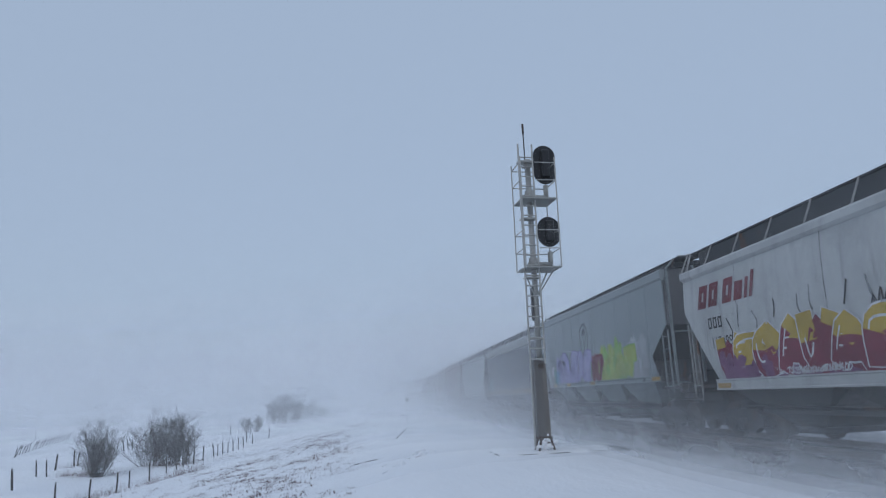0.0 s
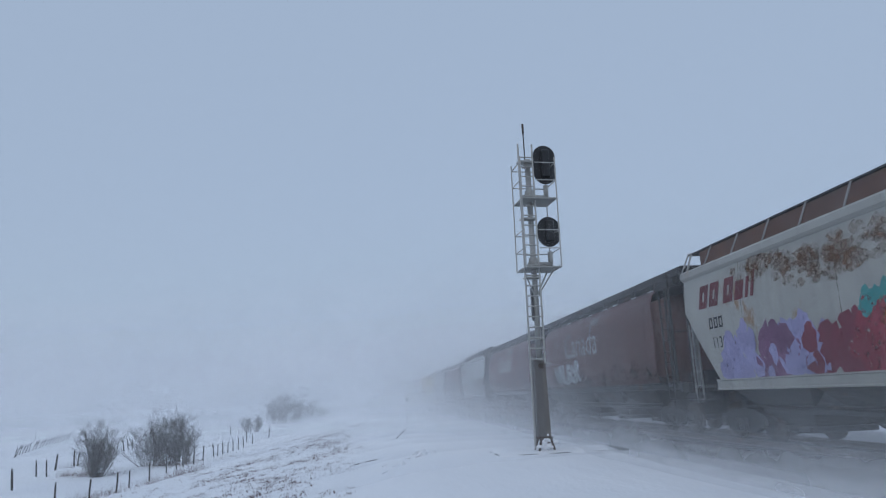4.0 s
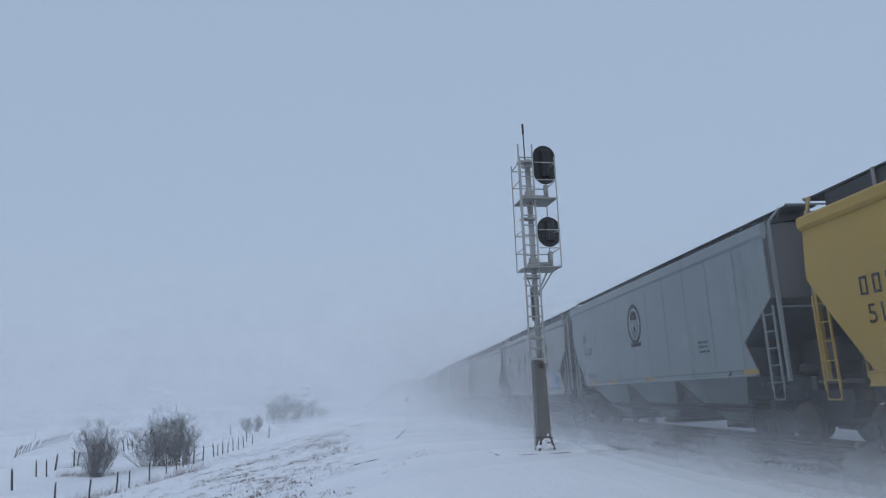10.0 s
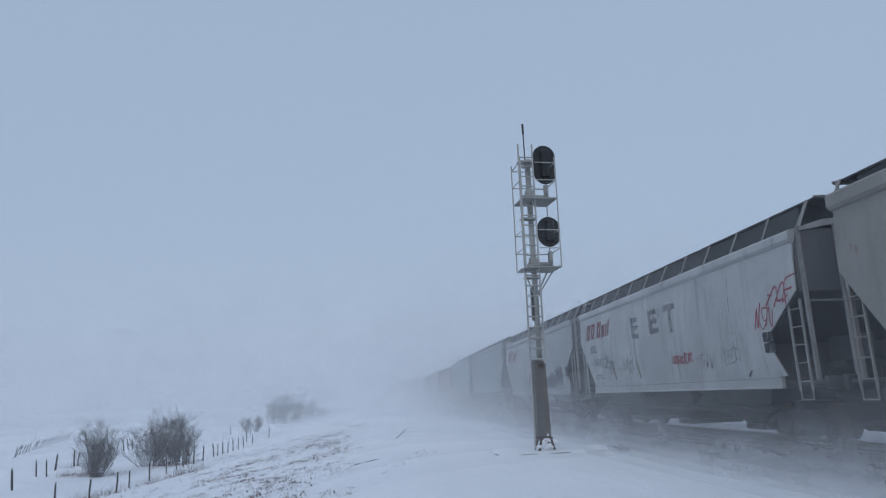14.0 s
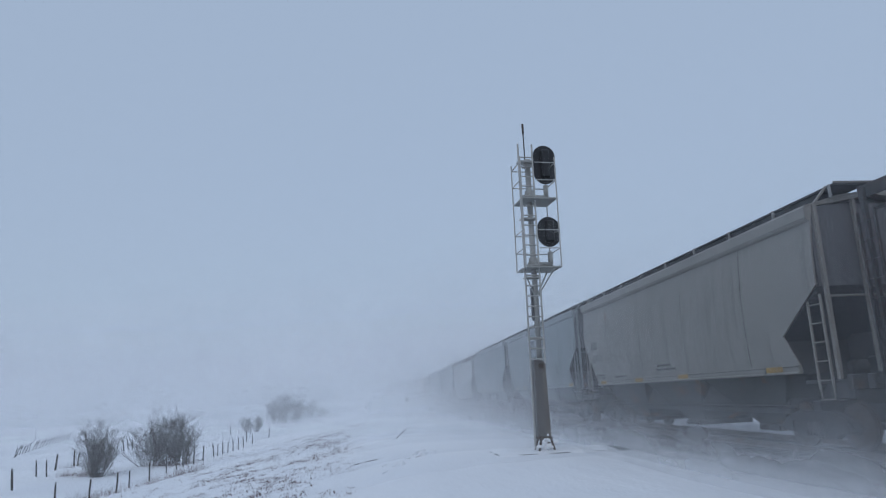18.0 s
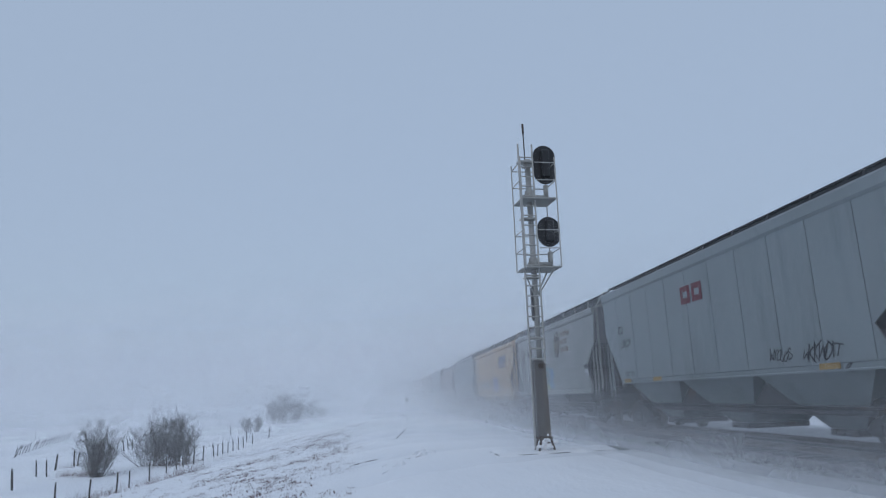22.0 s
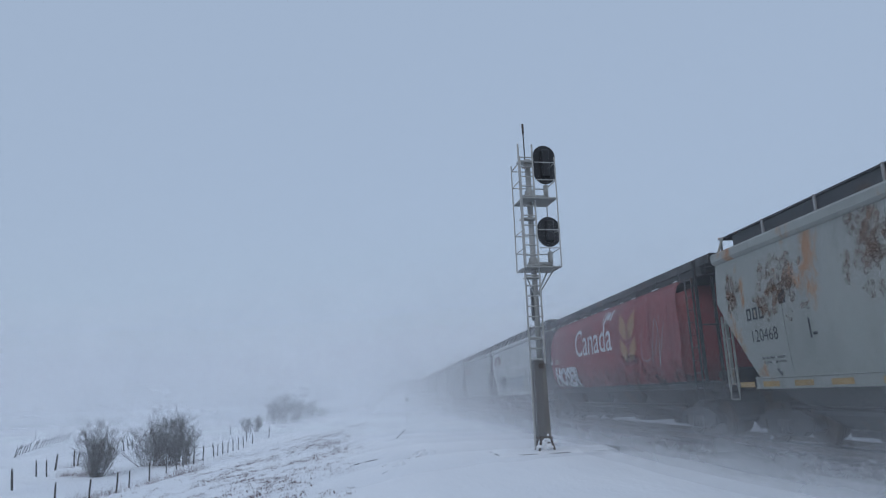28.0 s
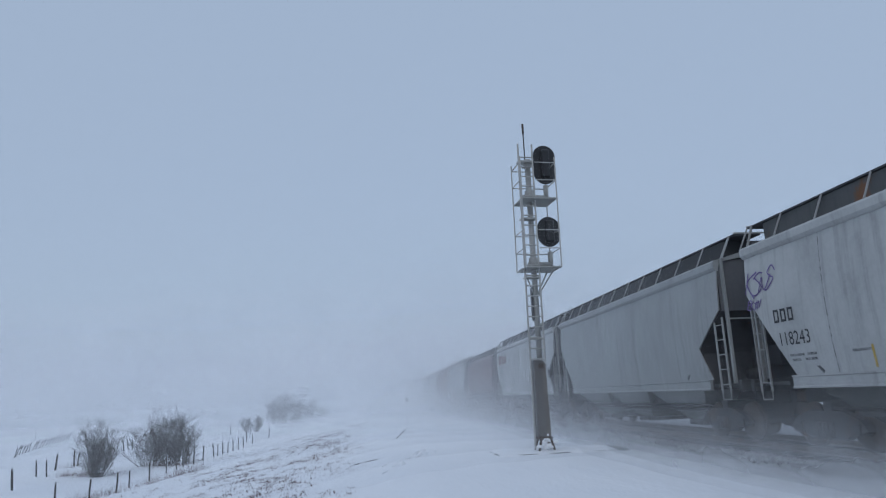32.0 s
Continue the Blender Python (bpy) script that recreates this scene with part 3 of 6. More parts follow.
def cloud(car, u0, u1, z0, z1, inks, seed, label="mottled cloud of spray colours", size=0.34):
    """Overlapping soft-edged blobs of spray paint whose colour changes along the car."""
    rng = random.Random(seed)
    bm = bmesh.new()
    floor = SHAPE[car["kind"]][1] + 0.01
    count = int((u1 - u0) * (z1 - z0) / (size * size) * 2.2)
    for k in range(count):
        u, q = rng.uniform(u0, u1), rng.random() ** 1.3
        z = z0 + (z1 - z0) * q
        i = min(len(inks) - 1, max(0, int((u - u0) / (u1 - u0) * len(inks) + rng.gauss(0, 0.3))))
        r, n = size * rng.uniform(0.5, 1.0), 11
        quad(bm, [(u + r * math.cos(2 * math.pi * j / n) * rng.uniform(0.6, 1.2), max(floor, z + r * 1.2 * math.sin(2 * math.pi * j / n) * rng.uniform(0.6, 1.2))) for j in range(n)], i, 0.0002 * (k % 40))
    tagged(part("graffiti", fit_decal(bm, car, step_of(car)), [INK[i] for i in inks], car["ob"], label), kind="stuff")


def scrawl(car, u0, u1, z0, z1, ink, seed, width=0.03, loops=None, label="thin sprayed scrawl"):
    """A handwritten tag: thin letter-like strokes, leaning and touching."""
    rng = random.Random(seed)
    bm = bmesh.new()
    h = z1 - z0
    loops = loops or max(3, round((u1 - u0) / (h * 0.5)))
    pitch = (u1 - u0) / loops
    floor = SHAPE[car["kind"]][1] + 0.01
    for k in range(loops):
        tall, low = h * rng.uniform(0.6, 1.0), z0 + rng.uniform(-0.05, 0.15) * h
        for line in rng.choice(GLYPHS):
            pts = [(u0 + pitch * (k + rng.uniform(0.8, 1.7) * p) + 0.3 * h * q, low + tall * q + rng.uniform(-0.13, 0.13) * h) for p, q in line]
            ribbon(bm, rounded(pts, 4), width * rng.uniform(0.6, 0.9), 0, 0.004 + 0.0006 * k, floor)
    part("graffiti", fit_decal(bm, car, step_of(car)), INK[ink], car["ob"], label)


def patches(car, rows, ink, name="marking", seed=1):
    """Uneven stains or spray patches: rows of (u, z, width, height)."""
    rng = random.Random(seed)
    bm = bmesh.new()
    for u, z, w, h in rows:
        n = 13
        quad(bm, [(u + w / 2 * math.cos(2 * math.pi * k / n) * rng.uniform(0.75, 1.15), z + h / 2 * math.sin(2 * math.pi * k / n) * rng.uniform(0.75, 1.15)) for k in range(n)])
    tagged(part(name, fit_decal(bm, car, step_of(car)), INK[ink], car["ob"]), kind="stuff")


def rust_areas(car, rows, seed=1):
    """Rust blooms: each area (u, z, width, height) is a scatter of small ragged streaks that run downwards."""
    rng = random.Random(seed)
    bm = bmesh.new()
    for u, z, w, h in rows:
        for k in range(int(24 + 26 * w * h)):
            cu, cz = u + w * max(-0.6, min(0.6, rng.gauss(0, 0.27))), z + h * max(-0.6, min(0.6, rng.gauss(0.05, 0.27)))
            rw, rh, n = rng.uniform(0.03, 0.10) + 0.05 * w, rng.uniform(0.04, 0.13) + 0.05 * h, 12
            quad(bm, [(cu + rw * math.cos(2 * math.pi * j / n) * rng.uniform(0.45, 1.25), cz + rh * math.sin(2 * math.pi * j / n) * rng.uniform(0.45, 1.25)) for j in range(n)], 0, 0.0003 * k)
    tagged(part("rust_stain", fit_decal(bm, car, step_of(car)), INK["rust"], car["ob"], "brown flaking rust stain"), kind="stuff")


def reporting(car, number, ink="black", z=None, u=None):
    """Owner's initials as bars, the car's number in figures, small data lines below."""
    rib, rnd = car["kind"] == "rib", car["kind"] == "round"
    u = u if u is not None else (2.15 if rib else 1.6 if rnd else 2.05)
    z = z if z is not None else (2.5 if rib else 2.38 if rnd else 2.02)
    letters = 2 if number.startswith(("6", "5")) and (rib or rnd) else 3
    if rnd:
        initials(car, [(u + 0.2 * k, z, 0.13, 0.2) for k in range(letters)], ink)
        words(car, number, u + 0.75, z, 0.2, 0.95, ink, name="number")
        return
    initials(car, [(u + 0.26 * k, z + 0.5, 0.19, 0.28) for k in range(letters)], ink)
    words(car, number, u + 0.12, z, 0.28, 1.02, ink, name="number")
    low = 1.62
    bars(car, [(u + 0.35, low, 0.5, 0.05), (u + 0.95, low, 0.3, 0.05), (u + 0.4, low - 0.1, 0.3, 0.05), (u + 0.85, low - 0.1, 0.4, 0.05)], "faint", "data_line")


def reflectors(car, spots, ink="amber"):
    for u in spots:
        bm = bmesh.new()
        y = car["half"] - u
        x = -car["sill_x"] - 0.006
        box(bm, x - 0.006, x, y - 0.32, y + 0.32, SHAPE[car["kind"]][0] + 0.05, SHAPE[car["kind"]][0] + 0.17)
        part("reflector_strip", bm, INK[ink], car["ob"])


def panel_stencil(car, u, z, ink="black", w=0.42, h=0.46):
    """Square data panel divided in boxes."""
    bm = bmesh.new()
    for a in (0, 1):
        for b in (0, 1):
            quad(bm, [(u + a * w * 0.52, z + b * h * 0.52), (u + a * w * 0.52 + w * 0.47, z + b * h * 0.52), (u + a * w * 0.52 + w * 0.47, z + b * h * 0.52 + h * 0.47), (u + a * w * 0.52, z + b * h * 0.52 + h * 0.47)])
    part("data_panel", fit_decal(bm, car, step_of(car)), INK[ink], car["ob"])


# ---- the cars themselves ----
CAR_WORDS = {"white": "white", "worn_white": "stained white", "light_grey": "pale grey", "grey": "blue-grey", "dull_grey": "dull grey", "rusty_grey": "rust-patched grey", "beige": "beige-grey", "charcoal": "charcoal",
             "brown": "rust-brown", "red": "bright red", "dark_red": "dark red", "faded_red": "faded red", "yellow": "yellow", "gold": "golden yellow", "tan": "tan-yellow"}
CARS = []


def hopper_car(kind, colour, front, rear, label, posts="light", roof=None, band=None):
    """One covered hopper car between its two coupling points, given as the seconds at which these pass the camera."""
    length = (rear - front) * SPEED
    half = length / 2 - 0.20
    sill_lo, sill_hi, foot, eave, deck = SHAPE[kind]
    ob = thing("hopper_car", pose(TRACK_X, (front + rear) / 2 * SPEED - 1.35, 0), label, "freight car", "cars of the grain train")
    car = {"ob": ob, "kind": kind, "half": length / 2, "mid": (front + rear) / 2 * SPEED - 1.35, "sill_x": 1.55 if kind != "round" else 1.42}
    coat = BODY[colour]
    trim = {"light": CAR_TRIM, "body": coat, "dark": STEEL_DARK}[posts]
    rib, rnd = kind == "rib", kind == "round"
    # walls
    for side in (-1, 1):
        if rib and side < 0:
            count = 11
            for k in range(count):
                bm = bmesh.new()
                sheet(bm, kind, side, half, -half + 0.50 + (2 * half - 1.0) * k / count + 0.012, -half + 0.50 + (2 * half - 1.0) * (k + 1) / count - 0.012)
                part("panel", bm, coat, ob)
            bm = bmesh.new()
            lim = half - 2.05
            box(bm, side * 1.515, side * 1.50, -lim, lim, sill_hi, foot)
            part("lining", bm, STEEL_DARK, ob)
        else:
            bm = bmesh.new()
            sheet(bm, kind, side, half, -half, half)
            part("side_wall", bm, coat, ob)
            if not rnd and not rib and side < 0:
                for k in range(1, 5):
                    seam = bmesh.new()
                    y = half - 2 * half * k / 5
                    ribbon(seam, [(half - y + 0.2, z) for z in np.linspace(sill_hi + 0.03, foot - 0.04, 10)], 0.026, 0, -0.008, 0)
                    part("seam", fit_decal(seam, car, 9.0), INK["joint"], ob)
    # eaves, roof, walkway
    fascia = BODY[band] if band else coat
    if not rnd:
        for side in (-1, 1):
            bm = bmesh.new()
            prism(bm, [(side * 1.50, foot - 0.06), (side * 1.565, foot - 0.03), (side * 1.61, foot + 0.03), (side * 1.61, eave - 0.05), (side * 1.57, eave), (side * 1.44, eave + 0.03), (side * 1.44, eave - 0.08)], "y", -half + 0.47, half - 0.47)
            part("eave", bm, fascia, ob)
    wide = 1.15 if rib else 1.14
    bm = bmesh.new()
    rw = 1.20 if rnd else 1.46
    rz = 4.15 if rnd else eave + 0.02
    loft(bm, [(-rw, rz), (-rw * 0.55, rz + 0.19), (0, rz + 0.27), (rw * 0.55, rz + 0.19), (rw, rz), (rw, rz - 0.06), (0, rz + 0.18), (-rw, rz - 0.06)], -half + 0.47, half - 0.47)
    part("roof", bm, STEEL_DARK if rnd else ROOF_DARK if rib else fascia, ob)
    bm = bmesh.new()
    # coaming widened out to the boards, a solid dark fill for their shade
    box(bm, -wide + 0.05, wide - 0.05, -half + 0.75, half - 0.75, rz + 0.02, deck - 0.05)
    part("hatch_coaming", bm, STEEL_DARK if rnd else roof or ROOF_DARK, ob)
    for side in (-1, 1):
        bm = bmesh.new()
        box(bm, side * 0.42, side * wide, -half + 0.12, half - 0.12, deck - 0.035, deck)
        if rnd:
            box(bm, side * (wide - 0.02), side * (wide + 0.02), -half + 0.12, half - 0.12, deck - 0.22, deck + 0.02)
        part("running_board", bm, STEEL_DARK if rnd else ROOF_DARK, ob)
        if side < 0:
            upright = kind in ("tall", "high", "broad")
            count = max(6, round(2 * half / (1.75 if rib or rnd else 2.0 if upright else 1.5)))
            for k in range(count + 1):
                y = -half + 0.25 + (2 * half - 0.5) * k / count
                metal = STEEL_DARK if (rib or rnd) else CAR_TRIM if upright else trim
                key = ("bracket", kind, metal.name)
                if key not in LADDERS:
                    bm = bmesh.new()
                    if upright:
                        box(bm, -wide - 0.03, -wide + 0.02, -0.03, 0.03, rz + 0.06, deck + 0.01, 0, 0.008)
                    else:
                        rod(bm, (-1.30 if rib else -1.22 if rnd else -1.47, 0, rz - 0.02), (-wide + 0.01, 0.12, deck - 0.01), 0.022, 5)
                    LADDERS[key] = mesh_of("bracket", bm, [metal])
                share("bracket", LADDERS[key], ob, Matrix.Translation((0, y, 0)))
    # ends
    for end in (-1, 1):
        bm = bmesh.new()
        y0 = end * (half - 0.52)
        if rnd:
            n, rings = 20, 4
            prev = None
            for r in range(rings + 1):
                grow = math.cos(r / rings * math.pi / 2 * 0.92)
                y = end * (half - 1.90 + 0.45 * math.sin(r / rings * math.pi / 2))
                loop = []
                for k in range(n):
                    a = 2 * math.pi * k / n
                    z = 2.62 + 1.45 * math.sin(a)
                    x = side_x(kind, z) * (1 if math.cos(a) > 0 else -1) if abs(math.cos(a)) > 0.02 else 0
                    loop.append(bm.verts.new((x * grow * min(1, abs(math.cos(a)) * 1.6 + 0.001), y, 2.62 + (z - 2.62) * grow)))
                if prev:
                    for k in range(n):
                        f = bm.faces.new((prev[k], prev[(k + 1) % n], loop[(k + 1) % n], loop[k]))
                        f.smooth = True
                prev = loop
            bm.faces.new(prev)
            bmesh.ops.recalc_face_normals(bm, faces=bm.faces[:])
            part("end_wall", bm, coat, ob)
        else:
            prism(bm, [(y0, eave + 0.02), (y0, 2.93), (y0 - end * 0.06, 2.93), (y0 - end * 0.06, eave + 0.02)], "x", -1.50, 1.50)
            part("end_wall", bm, coat if colour in ("brown", "charcoal") else END_GREY, ob, "grimy end wall, on most cars darkened for shade")
            # slope sheet: the shade of the cut-away corner is in its dark colour
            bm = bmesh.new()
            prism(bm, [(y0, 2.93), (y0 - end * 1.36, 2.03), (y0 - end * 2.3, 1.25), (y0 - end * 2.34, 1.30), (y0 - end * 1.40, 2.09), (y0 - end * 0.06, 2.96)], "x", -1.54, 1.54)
            part("slope_sheet", bm, UNDER, ob, "sloping floor sheet under the bin end, coloured dark for dirt and shade")
            # dark plates that close the view through the shaded corner
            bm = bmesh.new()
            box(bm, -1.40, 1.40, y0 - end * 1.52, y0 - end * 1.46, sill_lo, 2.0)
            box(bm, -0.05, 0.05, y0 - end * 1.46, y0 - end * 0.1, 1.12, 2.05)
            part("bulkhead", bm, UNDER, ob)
        # end platform, beam, posts, ladders
        bm = bmesh.new()
        box(bm, -1.45, 1.45, end * (half - 1.5), end * (half - 0.02), 1.04, 1.12)
        box(bm, -1.50, 1.50, end * (half - 0.16), end * half, 0.92, 1.20, 0, 0.015)
        part("end_platform", bm, STEEL_DARK, ob)
        bm = bmesh.new()
        box(bm, -0.25, 0.25, end * (half - 1.7), end * (half - 0.1), 0.62, 1.04)
        part("draft_sill", bm, STEEL_DARK, ob)
        share("coupler", TRUCK["coupler"], ob, Matrix.Translation((0, end * (half - 0.45), -0.1)) @ Matrix.Rotation(0 if end < 0 else math.pi, 4, "Z"))
        for side in (-1, 1):
            bm = bmesh.new()
            yp = end * (half - (0.46 if not rnd else 0.55))
            box(bm, side * 1.40 - 0.035, side * 1.40 + 0.035, yp - 0.04, yp + 0.04, 1.1, 4.5 if rnd else eave)
            if not rnd:
                rod(bm, (side * 1.40, yp, eave), (side * wide, end * (half - 0.35), deck), 0.03, 5)
            part("corner_post", bm, STEEL_DARK if rnd else trim, ob)
            bm = bmesh.new()
            yq = yp if not rnd else end * (half - 1.25)
            box(bm, side * 0.55 - 0.03, side * 0.55 + 0.03, yq - 0.04, yq + 0.04, 1.1, 4.5 if rnd else eave + 0.1)
            part("end_post", bm, STEEL_DARK if rnd else trim, ob)
            tall = 1.85 if not rnd else 3.1
            share("ladder", ladder(tall, 0.42, 5 if not rnd else 9, STEEL_DARK if rnd else trim), ob, Matrix.Translation((side * 1.53, end * (half - 0.72) - 0.21, 0.92)))
            bm = bmesh.new()
            yc = end * (half - 0.72)
            for d in (-0.2, 0.2):
                rod(bm, (side * 1.53, yc + d, 0.95), (side * 1.53, yc + d, 0.74), 0.014, 5)
            rod(bm, (side * 1.53, yc - 0.2, 0.74), (side * 1.53, yc + 0.2, 0.74), 0.016, 5)
            part("stirrup_step", bm, trim if not rnd else STEEL_DARK, ob)
        bm = bmesh.new()
        rod(bm, (-1.40, end * (half - 0.44), 2.72), (1.40, end * (half - 0.44), 2.72), 0.022, 5)
        part("grab_rail", bm, trim if not rnd else STEEL_DARK, ob)
        bm = bmesh.new()
        rod(bm, (-wide, end * (half - 0.12), deck + 0.02), (wide, end * (half - 0.12), deck + 0.02), 0.025, 5)
        part("board_end", bm, trim if not rnd else STEEL_DARK, ob)
        bm = bmesh.new()
        box(bm, -0.45, 0.45, end * (half - 0.95), end * (half - 0.6), 1.12, 1.55, 0, 0.04)
        rod(bm, (-0.75, end * (half - 1.0), 1.35), (0.75, end * (half - 1.0), 1.35), 0.14, 10)
        part("brake_gear", bm, STEEL_DARK, ob)
    # sills and hoppers
    for side in (-1, 1):
        bm = bmesh.new()
        sx = car["sill_x"]
        prism(bm, [(side * (sx - 0.10), sill_lo), (side * sx, sill_lo), (side * sx, sill_lo + 0.03), (side * (sx - 0.025), sill_lo + 0.05), (side * (sx - 0.025), sill_hi - 0.04), (side * sx, sill_hi - 0.02), (side * sx, sill_hi + 0.01), (side * (sx - 0.10), sill_hi + 0.01)], "y", -half + (0.02 if rnd else 1.55), half - (0.02 if rnd else 1.75))
        part("side_sill", bm, STEEL_DARK if rnd else coat, ob)
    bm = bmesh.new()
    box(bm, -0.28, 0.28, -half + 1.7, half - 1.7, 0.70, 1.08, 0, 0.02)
    # added block: stops the view through, standing in for shaded hopper insides
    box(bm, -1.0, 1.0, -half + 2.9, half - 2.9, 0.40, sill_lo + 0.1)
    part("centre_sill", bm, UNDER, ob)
    bm = bmesh.new()
    rod(bm, (-1.15, -half + 2.4, 0.56), (-1.15, half - 2.4, 0.56), 0.035, 6)
    part("brake_pipe", bm, STEEL_DARK, ob)
    count = 4 if (rnd or length > 17.2) else 3
    inner = half - 2.15
    for k in range(count):
        a, b = -inner + 2 * inner * k / count, -inner + 2 * inner * (k + 1) / count
        bm = bmesh.new()
        m = (a + b) / 2
        top = [bm.verts.new((sx_, yy, sill_lo + 0.06)) for sx_, yy in ((-1.42, a + 0.03), (1.42, a + 0.03), (1.42, b - 0.03), (-1.42, b - 0.03))]
        low = [bm.verts.new((sx_, yy, 0.12)) for sx_, yy in ((-0.72, m - 0.55), (0.72, m - 0.55), (0.72, m + 0.55), (-0.72, m + 0.55))]
        bm.faces.new(top), bm.faces.new(low[::-1])
        for i in range(4):
            bm.faces.new((top[i], low[i], low[(i + 1) % 4], top[(i + 1) % 4]))
        bmesh.ops.recalc_face_normals(bm, faces=bm.faces[:])
        # white and grey cars: hopper colour holds grime and underbody shade
        part("hopper", bm, STEEL_DARK if rnd else coat if (rib or colour in ("yellow", "gold", "tan", "light_grey")) else GRIME_AND_SHADE, ob)
        bm = bmesh.new()
        box(bm, -0.82, 0.82, m - 0.45, m + 0.45, -0.02, 0.12, 0, 0.02)
        rod(bm, (-1.0, m, 0.05), (1.0, m, 0.05), 0.05, 8)
        part("outlet_gate", bm, STEEL_DARK, ob)
    # trucks
    for end in (-1, 1):
        truck = share("truck", TRUCK["bolster"], ob, Matrix.Translation((0, end * (half - 1.95), RAIL_Z)))
        for side in (-1, 1):
            share("side_frame", TRUCK["side_frame"], truck, Matrix.Translation((side * 1.0, 0, 0)))
        for y in (-0.9, 0.9):
            share("axle", TRUCK["axle"], truck, Matrix.Translation((0, y, 0)))
            for turn in (0, math.pi):
                share("wheel", TRUCK["wheel"], truck, Matrix.Translation((0, y, 0)) @ Matrix.Rotation(turn, 4, "Z"))
    CARS.append(car)
    return car


def owner_car(front, rear, colour, label, number, **more):
    """Smooth-sided car with the owner's red name near its rear end."""
    car = hopper_car("smooth", colour, front, rear, label, **more)
    owner_name(car)
    reporting(car, number)
    panel_stencil(car, car["half"] * 2 - 2.15, 1.75, "black")
    return car


def crest_car(front, rear, label, number, crest_ink="black", marks=(3.0, 5.4, 9.0)):
    car = hopper_car("rib", "grey", front, rear, label, posts="body")
    reporting(car, number)
    crest(car, car["half"] - 0.4, 3.22, 1.45, crest_ink)
    bars(car, [(2.45, 1.62, 0.7, 0.06), (3.3, 1.62, 0.5, 0.06), (2.5, 1.72, 0.5, 0.06), (3.35, 1.72, 0.4, 0.06), (car["half"] * 2 - 4.4, 1.95, 0.6, 0.06), (car["half"] * 2 - 4.4, 2.08, 0.5, 0.06), (car["half"] * 2 - 4.4, 2.2, 0.55, 0.06)], "faint", "data_line")
    reflectors(car, [*marks, car["half"] * 2 - 1.9])
    return car


def railway_car(front, rear, colour, label, number, ink="orange", disc="ochre", back=6.2):
    """Smooth-sided car with a crest and three faded lines of lettering as bars."""
    car = hopper_car("tall", colour, front, rear, label, posts="body")
    u = car["half"] * 2 - back
    crest(car, u, 3.35, 1.3, "faint", disc)
    for row, (length, z) in enumerate(((1.75, 3.62), (1.30, 3.25), (1.5, 2.88))):
        n = (8, 7, 7)[row]
        w = length / n
        bars(car, [(u + 0.62 + w * k, z, w * 0.62, 0.22) for k in range(n)], ink, "name_line")
    reporting(car, number)
    panel_stencil(car, car["half"] * 2 - 2.3, 1.72, "white", 0.5, 0.5)
    panel_stencil(car, car["half"] * 2 - 2.26, 1.76, "black", 0.42, 0.42)
    return car


def red_car(front, rear, colour, label, number, ink="white", number_ink="white"):
    """Round-sided car with the country's name in big letters and a small flag."""
    car = hopper_car("round", colour, front, rear, label, posts="dark")
    words(car, "Canada", 6.0, 2.50, 1.12, 4.75, ink, 0.06, bold=0.003)
    bm = bmesh.new()
    for u in (9.72, 9.95, 10.62):
        w = 0.09 if u < 9.9 else 0.17
        quad(bm, [(u, 3.58), (u + w, 3.58), (u + w + 0.16, 3.98), (u + 0.16, 3.98)])
    quad(bm, [(10.26, 3.66), (10.42, 3.62), (10.56, 3.70), (10.62, 3.82), (10.46, 3.96), (10.36, 3.86), (10.24, 3.82)])
    tagged(part("flag_mark", fit_decal(bm, car, step_of(car)), INK[ink], car["ob"]), kind="stuff")
    # short white boxes in place of the bright sky gaps under the walkway
    rng = random.Random(int(number))
    bm = bmesh.new()
    y = -car["half"] + 2.2
    while y < car["half"] - 2.2:
        step = rng.uniform(0.12, 0.6)
        box(bm, -1.275, -1.235, y, y + step, 4.168, 4.172 + rng.uniform(0.002, 0.014))
        y += step + rng.uniform(0.2, 1.6)
    tagged(part("sky_slit_dashes", bm, SNOW, car["ob"], "thin white dashes standing in for slits of sky under the walkway"), kind="stuff")
    reporting(car, number, number_ink)
    for k in range(10):
        seam = bmesh.new()
        ribbon(seam, [(2.4 + (2 * car["half"] - 4.8) * k / 9, z) for z in np.linspace(1.25, 4.1, 24)], 0.03, 0, -0.006, 0)
        part("seam", fit_decal(seam, car, 9.0), INK["joint"], car["ob"])
    cloud(car, 1.7, 2 * car["half"] - 1.8, 1.24, 1.75, ("soot",), int(number) + 1, "film of dark road grime", 0.3)
    return car


